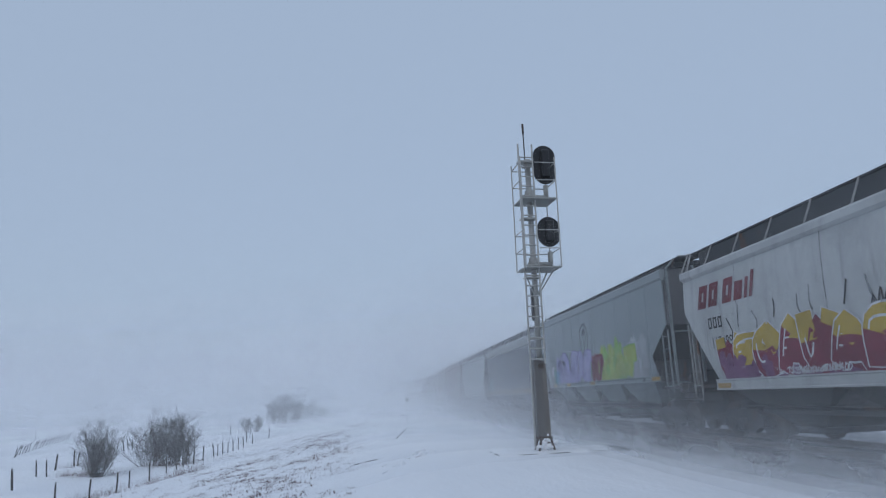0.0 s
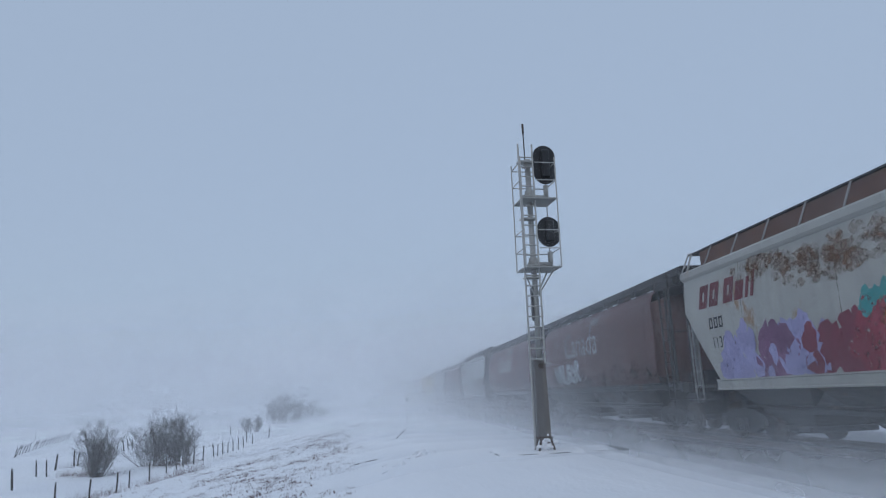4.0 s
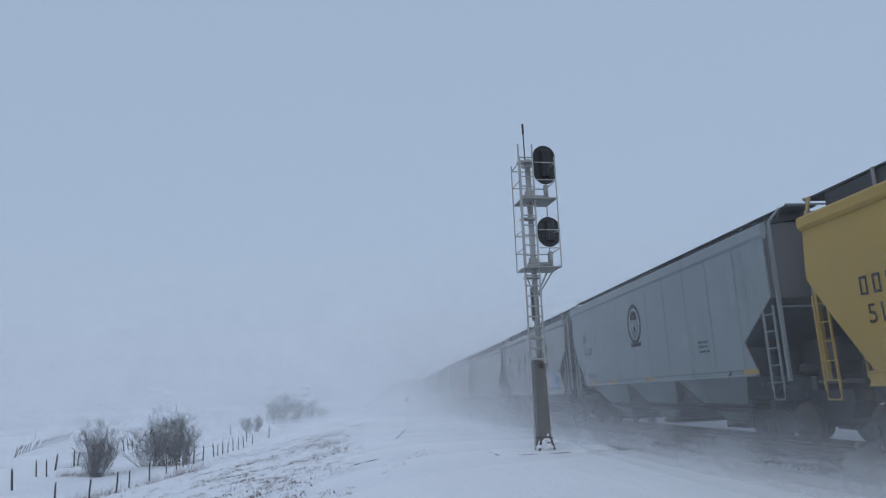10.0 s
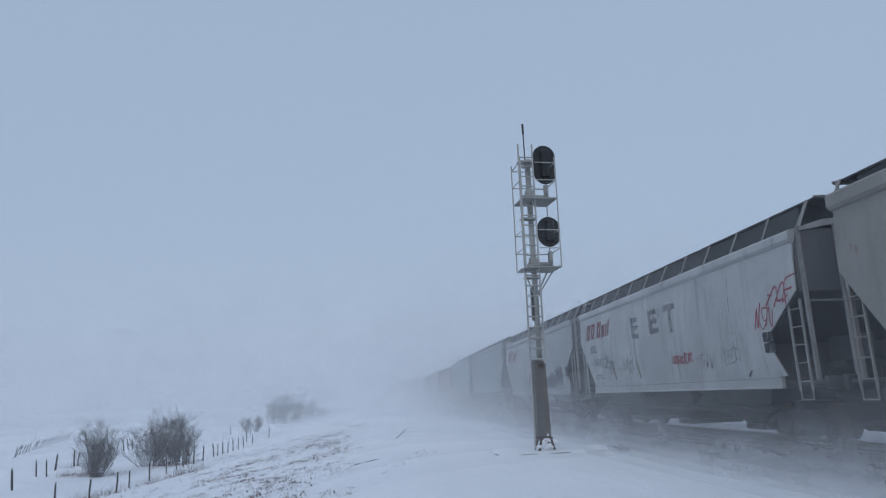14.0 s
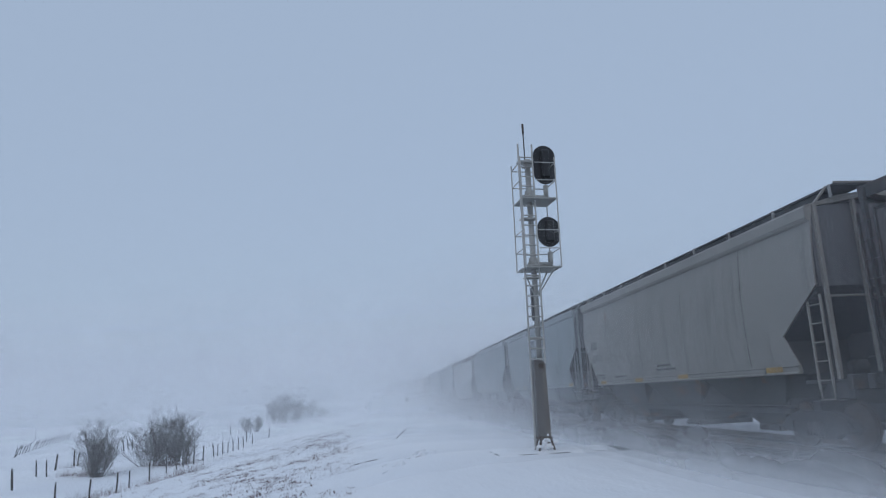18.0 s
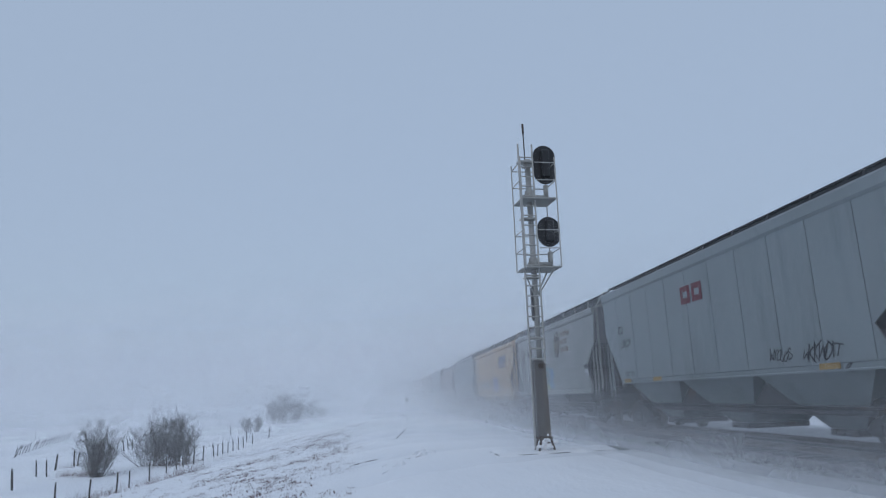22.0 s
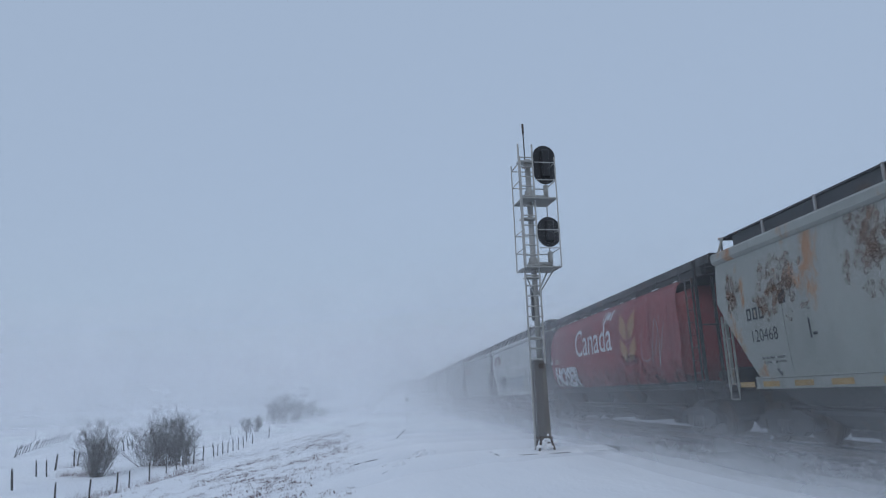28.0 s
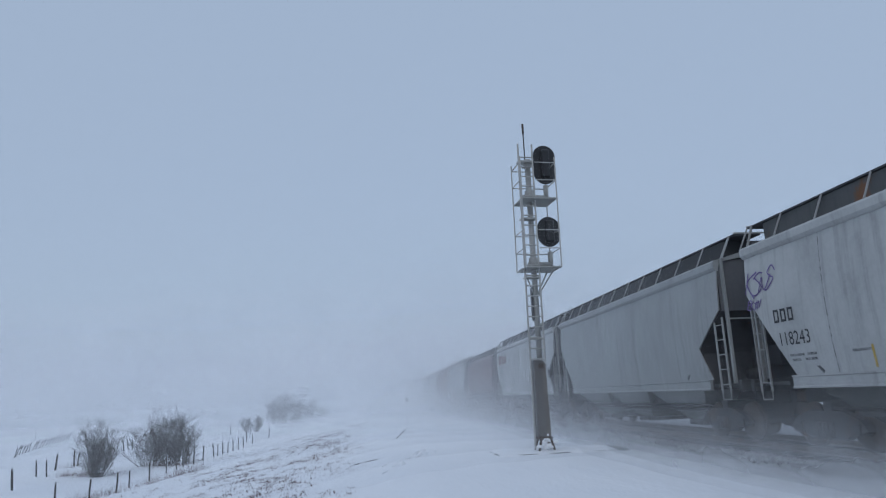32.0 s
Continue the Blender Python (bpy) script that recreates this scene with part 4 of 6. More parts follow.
def build_train():
    c = owner_car(0.16, 0.937, "white", "white smooth-sided grain hopper car with red and yellow graffiti", "117489")
    cloud(c, 2.5, 11.0, 1.26, 1.75, ("mauve", "crimson"), 10, "thin red overspray", 0.22)
    graffiti(c, 2.4, 10.6, 1.26, 2.52, "crimson", "white", 11, "white", 0.25, label="red and yellow sprayed graffiti edged in white", weight=0.33, top="yellow", rim=0.035)
    scrawl(c, 4.4, 7.2, 1.27, 1.42, "white", 12, 0.03)
    rng = random.Random(15)
    for k in range(11):
        u, z = 3.0 + 0.72 * k + rng.uniform(-0.2, 0.2), 2.2 + 0.03 * k + rng.uniform(0, 0.25)
        bm = bmesh.new()
        ribbon(bm, rounded([(u, z), (u + rng.uniform(-0.15, 0.1), z + 0.18), (u + rng.uniform(-0.25, 0.15), z + rng.uniform(0.35, 0.5))], 3), 0.05, 0, 0.002, 1.3)
        part("paint_stroke", fit_decal(bm, c, step_of(c)), INK["faint" if k % 3 else "black"], c["ob"], "black flame-like spray stroke")
    scrawl(c, 8.0, 8.6, 2.2, 2.6, "black", 13, 0.05)
    reflectors(c, [2.4])

    c = crest_car(0.937, 1.73, "blue-grey ribbed grain hopper car with violet and green graffiti", "652568", "faint")
    cloud(c, 3.2, 3.9, 1.46, 2.1, ("teal", "blue"), 20, "turquoise overspray", 0.2)
    graffiti(c, 3.6, 9.0, 1.46, 2.75, "violet", "purple", 21, "chalk", 0.2, label="pale violet sprayed graffiti edged in purple", weight=0.3)
    graffiti(c, 9.2, 10.6, 1.46, 2.5, "crimson", "pinkred", 22, "pink", 0.2)
    cloud(c, 10.2, 15.0, 1.46, 2.6, ("lime", "green", "silver"), 23, "lime green spray cloud", 0.3)
    graffiti(c, 10.2, 13.9, 1.46, 2.75, "lime", "green", 24, "yellow", 0.35, label="lime green sprayed graffiti", weight=0.3)
    words(c, "RZS", 2.46, 1.78, 0.55, 0.82, "black", name="graffiti", bold=0.09)
    words(c, "RZS", 2.5, 1.82, 0.48, 0.75, "white", name="graffiti", bold=0.05, lift=0.003)
    scrawl(c, 1.95, 2.5, 1.85, 2.3, "faint", 25, 0.03)

    c = hopper_car("broad", "charcoal", 1.73, 2.575, "charcoal grain hopper car with a pale roof edge and orange stripe", posts="body", band="dull_grey")
    reporting(c, "254805", "silver")
    words(c, "DO NOT HAMMER ON CAR", 6.3, 2.75, 0.13, 2.5, "white")
    bars(c, [(6.6, 2.6, 1.3, 0.05), (12.6, 2.75, 1.0, 0.08)], "silver", "data_line")
    for k, (a, b) in enumerate(((2.6, 6.4), (6.2, 9.4), (10.4, 12.2), (12.6, 15.2), (15.2, 16.4))):
        scrawl(c, a, b, 1.45, 2.35, "chalk", 31 + k, 0.06)
    cloud(c, 2.0, 3.2, 1.4, 2.2, ("teal", "faint"), 37, "thin turquoise overspray", 0.2)
    bm = bmesh.new()
    box(bm, -1.562, -1.556, -c["half"] + 1.0, c["half"] - 1.0, 1.14, 1.27)
    part("stripe", bm, INK["amber"], c["ob"], "worn orange stripe along the sill")

    c = hopper_car("smooth", "light_grey", 2.575, 3.34, "pale grey clean grain hopper car with small black lettering", posts="light")
    reporting(c, "550234", "black", 2.55, 1.6)
    bars(c, [(8.8, 1.95, 0.7, 0.05), (8.8, 2.06, 0.6, 0.05), (c["half"] * 2 - 4.0, 2.1, 0.7, 0.05), (c["half"] * 2 - 4.1, 2.25, 0.8, 0.05), (c["half"] * 2 - 4.2, 1.9, 0.5, 0.14)], "faint", "data_line")
    reflectors(c, [2.6, 6.2, c["half"] * 2 - 2.6])

    c = hopper_car("smooth", "brown", 3.34, 4.12, "rust-brown grain hopper car with white outline graffiti and a pale end", posts="body")
    crest(c, 10.0, 3.1, 1.3, "faint")
    scrawl(c, 3.2, 3.8, 1.4, 2.0, "white", 41, 0.05, 2)
    scrawl(c, 7.0, 9.4, 2.5, 3.5, "faint", 42, 0.04, 3)
    ob = [(6.6, 2.5), (6.9, 3.3), (7.6, 3.7), (8.4, 3.75), (9.4, 3.4), (9.8, 2.6), (8.0, 2.45), (6.3, 2.42)]
    bm = bmesh.new()
    ribbon(bm, rounded(ob, 4), 0.06, 0, 0.004, 1.3)
    part("graffiti", fit_decal(bm, c, step_of(c)), INK["chalk"], c["ob"], "white spray outline")
    scrawl(c, 6.2, 9.8, 1.4, 2.4, "chalk", 43, 0.07)
    scrawl(c, 10.4, 13.4, 1.45, 2.6, "white", 44, 0.07, 5)
    scrawl(c, 10.8, 12.2, 1.35, 1.6, "white", 47, 0.04, 5)
    cloud(c, 13.2, 15.6, 1.9, 3.8, ("ghost", "silver"), 45, "bare pale patches", 0.3)
    rust_areas(c, [(2.6, 2.9, 1.6, 1.4), (4.6, 3.2, 1.6, 1.0), (5.2, 2.0, 1.8, 0.9), (11.4, 3.2, 1.6, 0.9)], 46)
    reflectors(c, [7.4])

    c = owner_car(4.12, 4.935, "worn_white", "stained white grain hopper car with rainbow graffiti", "113962", roof=BODY["brown"], band="worn_white")
    cloud(c, 2.4, 11.4, 1.26, 2.35, ("violet", "violet", "mauve", "violet", "crimson", "pinkred", "orange", "yellow", "orange"), 51, "violet, red and orange spray cloud", 0.3)
    cloud(c, 11.2, 15.3, 1.26, 2.2, ("green", "teal", "crimson", "mauve", "teal", "navy", "teal"), 52, "teal and crimson spray cloud", 0.28)
    cloud(c, 7.8, 9.6, 2.3, 2.6, ("teal", "green"), 53, "thin green overspray", 0.18)
    scrawl(c, 7.6, 11.2, 1.7, 2.5, "crimson", 54, 0.07)
    scrawl(c, 11.6, 15.0, 1.5, 2.5, "faint", 55, 0.05)
    scrawl(c, 14.4, 15.2, 1.9, 2.5, "black", 56, 0.035)
    scrawl(c, 12.8, 13.6, 1.4, 2.1, "chalk", 57, 0.05)
    rust_areas(c, [(7.0, 3.4, 3.4, 0.7), (11.2, 3.2, 3.0, 0.8), (14.0, 3.3, 2.4, 0.9), (4.6, 3.7, 2.0, 0.4)], 58)

    c = red_car(4.935, 5.76, "faded_red", "faded red round-sided grain hopper car with white graffiti", "608131", "chalk")
    graffiti(c, 4.0, 8.0, 1.4, 2.3, "silver", "chalk", 61, "chalk", 0.3)

    c = red_car(5.76, 6.58, "dark_red", "dark red round-sided grain hopper car with large white lettering", "606942")
    scrawl(c, 5.4, 7.6, 1.45, 2.1, "faint", 71, 0.06)
    scrawl(c, 5.4, 6.8, 1.5, 2.0, "chalk", 72, 0.02)

    c = owner_car(6.58, 7.375, "white", "white grain hopper car with gold and silver graffiti along the sill", "118545", posts="dark")
    cloud(c, 2.1, 5.0, 1.3, 2.2, ("faint", "silver", "ochre"), 80, "grey overspray", 0.3)
    graffiti(c, 5.2, 9.8, 1.28, 2.3, "silver", "faint", 81, "faint", 0.3, label="faded grey graffiti", weight=0.12)
    graffiti(c, 9.8, 14.0, 1.3, 2.45, "ghost", "faint", 82, "ghost", 0.15, label="faded cream bubble graffiti with grey edges", weight=0.34, rim=0.035)
    cloud(c, 13.8, 15.4, 1.35, 1.9, ("silver", "faint"), 86, "grey overspray", 0.2)
    scrawl(c, 14.4, 14.9, 2.2, 2.6, "black", 83, 0.05)
    scrawl(c, 15.6, 16.4, 2.95, 3.5, "teal", 84, 0.045)
    scrawl(c, 15.6, 16.4, 2.55, 2.85, "teal", 87, 0.045)
    bars(c, [(14.9, 1.95, 0.5, 0.5)], "mauve", "marking")
    scrawl(c, 15.0, 15.3, 2.4, 2.6, "pinkred", 85, 0.05)

    c = red_car(7.375, 8.215, "dark_red", "dark red round-sided grain hopper car with white outlined graffiti", "608440", "chalk")
    graffiti(c, 4.4, 9.4, 1.42, 2.3, "charcoal", "white", 91, "chalk", 0.2, label="white outlined graffiti with dark fill", weight=0.3, rim=0.022)
    graffiti(c, 9.2, 13.4, 1.42, 2.5, "charcoal", "white", 94, "chalk", 0.12, label="white outlined graffiti with dark fill", weight=0.32, rim=0.026)
    bm = bmesh.new()
    ribbon(bm, rounded([(5.2 + 0.43 * k, 1.30 + 0.07 * math.sin(k * 2.3) + 0.012 * max(0, k - 10)) for k in range(21)], 4), 0.05, 0, 0.012, 1.2)
    part("graffiti", fit_decal(bm, c, step_of(c)), INK["white"], c["ob"], "wavy white spray line")
    scrawl(c, 13.4, 15.6, 1.6, 2.7, "white", 92, 0.06, 3)
    for u, z in ((9.9, 1.75), (12.6, 1.8), (12.75, 1.85)):
        bm = bmesh.new()
        quad(bm, [(u, z), (u + 0.12, z), (u - 0.05, z + 0.45), (u - 0.17, z + 0.45)], 0, 0.02)
        part("paint_stroke", fit_decal(bm, c, step_of(c)), INK["yellow"], c["ob"])
    scrawl(c, 2.6, 3.6, 1.7, 2.1, "chalk", 93, 0.03)

    c = owner_car(8.215, 9.0, "white", "white grain hopper car with olive graffiti", "112945")
    cloud(c, 2.0, 4.2, 1.5, 2.4, ("silver", "faint"), 103, "grey overspray", 0.2)
    cloud(c, 2.9, 4.1, 2.25, 2.85, ("faint",), 105, "grey spray patch", 0.13)
    scrawl(c, 2.95, 4.1, 2.25, 2.8, "white", 100, 0.07, 2)
    scrawl(c, 4.3, 7.0, 1.4, 2.05, "faint", 101, 0.09, 5)
    bars(c, [(7.0, 1.4, 0.09, 0.5)], "gold", "paint_stroke")
    cloud(c, 7.4, 8.8, 1.55, 2.1, ("faint", "ghost"), 104, "dark olive spray patch", 0.2)
    graffiti(c, 8.9, 11.6, 1.4, 2.05, "ghost", "faint", 102, "faint", 0.25, label="olive grey graffiti", weight=0.26)
    graffiti(c, 11.4, 15.2, 1.3, 2.05, "ghost", "faint", 106, "faint", 0.25, label="olive graffiti with dark edges", weight=0.24)

    c = hopper_car("tall", "yellow", 9.0, 9.83, "yellow grain hopper car with black figures and a dark roof", posts="body")
    initials(c, [(2.05 + 0.31 * k, 2.68, 0.2, 0.34) for k in range(3)], "black")
    words(c, "51960", 2.12, 2.15, 0.34, 1.25, "black", name="number")
    panel_stencil(c, 3.55, 2.75, "faint", 0.3, 0.35)
    panel_stencil(c, c["half"] * 2 - 2.3, 1.9, "black", 0.5, 0.5)
    bars(c, [(6.5, 2.0, 0.5, 0.36), (8.2, 2.0, 0.5, 0.12), (12.2, 2.0, 0.6, 0.06), (12.2, 2.15, 0.7, 0.06), (12.2, 2.3, 0.6, 0.06)], "faint", "data_line")

    c = hopper_car("tall", "gold", 9.83, 10.68, "golden yellow grain hopper car with white graffiti", posts="body")
    words(c, "51726", 2.3, 2.05, 0.34, 1.25, "black", name="number")
    initials(c, [(2.2 + 0.33 * k, 2.55, 0.2, 0.34) for k in range(3)], "black")
    graffiti(c, 5.2, 11.4, 1.4, 2.4, "white", "black", 121, "orange", 0.35, label="white graffiti edged in black")

    crest_car(10.68, 11.455, "blue-grey ribbed grain hopper car with a black oval crest", "652288")

    c = railway_car(11.455, 12.23, "dull_grey", "dull grey grain hopper car with rust stains and white bubble graffiti", "120319")
    graffiti(c, 6.6, 10.8, 1.27, 1.95, "silver", "faint", 141, "chalk", 0.3, label="faint white bubble graffiti", weight=0.26, rim=0.02)
    graffiti(c, 10.9, 14.0, 1.27, 2.1, "silver", "navy", 142, "white", 0.15, label="white bubble graffiti with dark blue edges", weight=0.33, rim=0.035)
    cloud(c, 13.9, 14.7, 1.3, 1.9, ("violet", "blue"), 144, "pale violet overspray", 0.16)
    rust_areas(c, [(12.6, 3.2, 1.7, 0.35), (7.6, 2.95, 0.7, 0.6), (5.8, 2.5, 0.8, 0.5), (12.4, 2.4, 1.3, 0.4), (8.6, 3.3, 0.5, 0.4)], 145)
    reflectors(c, [3.0])
    rust_areas(c, [(3.0, 3.2, 0.9, 0.35), (6.2, 3.0, 0.5, 0.4), (11.6, 2.9, 0.7, 0.3)], 143)

    c = owner_car(12.23, 13.03, "light_grey", "pale grey grain hopper car with black tags", "112836")
    scrawl(c, 4.4, 5.7, 1.8, 2.15, "black", 150, 0.05)
    scrawl(c, 5.8, 7.1, 1.75, 2.25, "black", 151, 0.05)
    scrawl(c, 8.5, 10.0, 1.7, 2.2, "black", 153, 0.065)
    scrawl(c, 7.4, 8.2, 1.7, 2.2, "faint", 154, 0.03)
    scrawl(c, 11.0, 14.6, 1.9, 2.6, "faint", 152, 0.05, 5)
    bars(c, [(3.1, 1.45, 0.35, 0.3)], "faint", "marking")
    reflectors(c, [6, 9])

    c = railway_car(13.03, 13.795, "dull_grey", "dull grey grain hopper car with pink and lime green graffiti", "122865")
    cloud(c, 3.6, 14.6, 1.3, 2.45, ("faint",), 160, "dark overspray round the graffiti", 0.26)
    graffiti(c, 3.6, 15.2, 1.28, 2.6, "green", "charcoal", 161, "lime", 0.4, label="lime green graffiti edged in black", weight=0.3, block=True)
    graffiti(c, 4.2, 12.8, 1.26, 2.15, "pink", "crimson", 162, "pink", 0.12, label="pink block graffiti", weight=0.44, block=True, rim=0.03)
    patches(c, [(2.9, 2.15, 0.25, 0.3), (2.6, 2.0, 0.18, 0.25)], "faint", "graffiti", 164)
    rust_areas(c, [(2.5, 3.30, 0.6, 0.22), (4.1, 3.6, 1.0, 0.4)], 163)

    c = hopper_car("high", "beige", 13.795, 14.635, "beige-grey plain grain hopper car", posts="body")
    bars(c, [(2.0, 2.6, 0.5, 0.1), (2.8, 2.6, 0.9, 0.1), (5.2, 2.2, 0.8, 0.14)], "navy", "marking")
    bars(c, [(2.0, 2.3, 0.9, 0.12), (c["half"] * 2 - 3.0, 1.9, 0.5, 0.4)], "faint", "data_line")

    c = owner_car(14.635, 15.40, "white", "white grain hopper car with black block letters and red tags", "118664")
    for letter, u, z, h, w in (("E", 6.75, 2.72, 0.7, 0.62), ("E", 8.3, 2.75, 0.75, 0.7), ("T", 9.5, 2.65, 0.85, 0.85)):
        words(c, letter, u, z, h, w, "faint", -0.12, name="graffiti", bold=0.035)
    for k, (a, b, lo, hi, ink, w) in enumerate(((3.2, 4.0, 1.85, 2.4, "black", 0.045), (4.0, 4.5, 1.6, 2.3, "black", 0.04), (5.3, 6.3, 1.7, 2.2, "black", 0.03), (6.0, 6.6, 1.5, 2.9, "faint", 0.035), (6.2, 7.2, 3.0, 3.6, "faint", 0.03),
                                               (8.4, 9.2, 3.2, 3.6, "faint", 0.03), (9.7, 11.0, 1.75, 2.0, "pinkred", 0.06), (11.1, 12.2, 1.5, 1.9, "faint", 0.03), (12.6, 13.5, 1.6, 2.0, "faint", 0.025), (14.4, 15.1, 2.3, 2.9, "pinkred", 0.055), (15.0, 15.9, 2.7, 3.4, "pinkred", 0.055))):
        scrawl(c, a, b, lo, hi, ink, 180 + k, w)
    for u, z, ink in ((4.45, 1.42, "orange"), (6.85, 1.42, "gold")):
        bm = bmesh.new()
        quad(bm, [(u + 0.14, z), (u + 0.28, z), (u + 0.1, z + 0.55), (u, z + 0.55)], 0, 0.004)
        part("paint_stroke", fit_decal(bm, c, step_of(c)), INK[ink], c["ob"])

    c = owner_car(15.40, 16.20, "light_grey", "pale grey grain hopper car with faded dark graffiti", "114208")
    graffiti(c, 4.0, 8.6, 1.3, 2.0, "silver", "faint", 190, "faint", 0.4, label="faded grey graffiti")
    graffiti(c, 9.0, 13.4, 1.28, 2.1, "charcoal", "faint", 191, "faint", 0.3, label="faded dark graffiti", weight=0.26)
    cloud(c, 13.6, 14.8, 1.5, 2.2, ("faint",), 192, "dark spray patches", 0.18)

    crest_car(16.20, 17.01, "blue-grey ribbed grain hopper car, dusty", "651733", "faint")
    crest_car(17.01, 17.775, "blue-grey ribbed grain hopper car with a faint crest", "652151", "faint")

    c = red_car(17.775, 18.605, "red", "bright red round-sided grain hopper car with cream block graffiti", "607290", "chalk")
    graffiti(c, 3.3, 13.6, 1.5, 3.7, "cream", "mauve", 221, "mauve", 0.08, label="huge cream block graffiti", weight=0.25, block=True, lean=0.2, rim=0.02)
    bars(c, [(3.0, 1.24, 11.3, 0.3)], "cream", "graffiti")
    scrawl(c, 13.9, 15.6, 1.6, 2.1, "chalk", 222, 0.03)
    scrawl(c, 14.0, 15.6, 2.3, 3.4, "faint", 223, 0.03, 2)

    c = hopper_car("high", "beige", 18.605, 19.38, "beige-grey grain hopper car with amber reflectors", posts="body")
    reporting(c, "654787", "faint", 2.15, 1.7)
    reflectors(c, [2.7, 6.4, 9.8, c["half"] * 2 - 2.6])
    bars(c, [(4.0, 1.5, 1.2, 0.06), (8.0, 1.6, 1.4, 0.06), (8.1, 1.72, 1.0, 0.06)], "faint", "data_line")

    crest_car(19.38, 20.165, "blue-grey ribbed grain hopper car with a dark oval crest", "651846", "faint")
    c = crest_car(20.165, 20.925, "blue-grey ribbed grain hopper car with pale chalk figures", "652190")
    words(c, "ET-12", 4.7, 1.62, 0.62, 3.4, "chalk", name="graffiti", bold=0.0)

    c = owner_car(20.925, 21.71, "white", "white grain hopper car with blue and white graffiti", "111320")
    cloud(c, 2.4, 3.9, 1.4, 2.6, ("greenwash",), 260, "thin green spray figure", 0.17)
    patches(c, [(2.85, 2.85, 0.4, 0.45)], "greenwash", "graffiti", 264)
    scrawl(c, 2.2, 4.2, 1.45, 2.6, "greenwash", 265, 0.05, 4)
    graffiti(c, 5.0, 13.0, 1.28, 2.4, ("silver", "silver", "chalk"), "faint", 261, "chalk", 0.2, label="silver bubble graffiti with blue-grey edges", weight=0.32)
    cloud(c, 11.6, 13.2, 1.3, 2.1, ("blue", "faint"), 262, "blue-grey overspray", 0.22)

    crest_car(21.71, 22.48, "blue-grey ribbed grain hopper car with a faint oval crest", "651902", "faint")
    c = hopper_car("rib", "grey", 22.48, 23.255, "blue-grey ribbed grain hopper car with red square letters", posts="body")
    reporting(c, "650009")
    bm = bmesh.new()
    for u in (7.5, 8.22):
        open_shape(bm, u, 3.36, 0.6, 0.5, 0.16)
    tagged(part("owner_emblem", fit_decal(bm, c, step_of(c)), INK["redlogo"], c["ob"], "red painted shapes of the owner's initials"), kind="stuff")
    scrawl(c, 11.6, 12.4, 1.55, 1.8, "black", 282, 0.04)
    scrawl(c, 12.8, 14.0, 1.5, 1.85, "black", 281, 0.05)
    reflectors(c, [2.6, 5.2, 13.6])

    c = railway_car(23.255, 24.03, "dull_grey", "dull grey grain hopper car with a red and teal block graffiti", "122455", back=6.55)
    cloud(c, 4.6, 9.3, 1.3, 2.15, ("blue", "faint", "teal", "faint", "blue"), 290, "pale blue overspray round the letters", 0.26)
    words(c, "MNB", 4.85, 1.50, 0.92, 3.95, "black", 0.1, name="graffiti", bold=0.14, lift=0.006)
    words(c, "MNB", 4.85, 1.47, 0.92, 3.9, "white", 0.1, name="graffiti", bold=0.10, lift=0.009)
    words(c, "MNB", 4.93, 1.47, 0.86, 3.75, "crimson", 0.1, name="graffiti", bold=0.08, lift=0.012)
    words(c, "MNB", 5.0, 1.50, 0.82, 3.65, "teal", 0.1, name="graffiti", bold=0.03, lift=0.015)
    cloud(c, 5.0, 8.5, 1.26, 1.42, ("lime", "gold", "crimson", "lime", "gold", "lime"), 291, "yellow-green spray band", 0.12)
    rust_areas(c, [(1.2, 2.95, 0.7, 0.35), (2.7, 3.1, 1.0, 0.7), (4.6, 3.3, 1.3, 0.8), (0.9, 3.6, 0.6, 0.9)], 292)

    c = hopper_car("tall", "tan", 24.03, 24.885, "tan-yellow grain hopper car with blue block lettering shapes", posts="body")
    bars(c, [(12.7 + 0.75 * k, 3.05, 0.48, 0.62) for k in range(4)] + [(12.6, 2.9, 3.1, 0.07)], "navy", "owner_emblem")
    cloud(c, 10.0, 12.0, 1.3, 2.2, ("violet", "navy", "violet"), 305, "violet spray patch", 0.24)
    words(c, "51079", 2.0, 1.95, 0.3, 0.85, "black", name="number")
    initials(c, [(1.92 + 0.25 * k, 2.42, 0.17, 0.3) for k in range(3)], "black")
    for k, (a, b) in enumerate(((3.5, 4.7), (5.1, 6.6), (7.0, 8.4))):
        cloud(c, a, b, 1.55, 2.0, ("faint", "gold"), 306 + k, "grey overspray", 0.14)
        scrawl(c, a, b, 1.5, 2.1, "black", 301 + k, 0.09, 4)
    for u, h in ((1.36, 1.0), (3.26, 0.5), (6.5, 0.55)):
        bm = bmesh.new()
        quad(bm, [(u + 0.24, 1.46), (u + 0.36, 1.46), (u + 0.1, 1.46 + h), (u, 1.46 + h)], 0, 0.006)
        part("paint_stroke", fit_decal(bm, c, step_of(c)), INK["yellow"], c["ob"])
    scrawl(c, 0.8, 1.6, 3.3, 3.9, "black", 310, 0.05)

    crest_car(24.885, 25.69, "blue-grey ribbed grain hopper car with a dark crest", "651890")

    c = red_car(25.69, 26.49, "faded_red", "faded red round-sided grain hopper car with grey star graffiti", "607180", "white")
    graffiti(c, 3.0, 9.8, 1.38, 2.2, "faint", "faint", 321, "chalk", 0.3, label="faded grey graffiti")
    cloud(c, 9.6, 16.0, 1.26, 2.0, ("ochre", "orange", "ghost", "orange"), 322, "faded orange and grey spray cloud", 0.3)
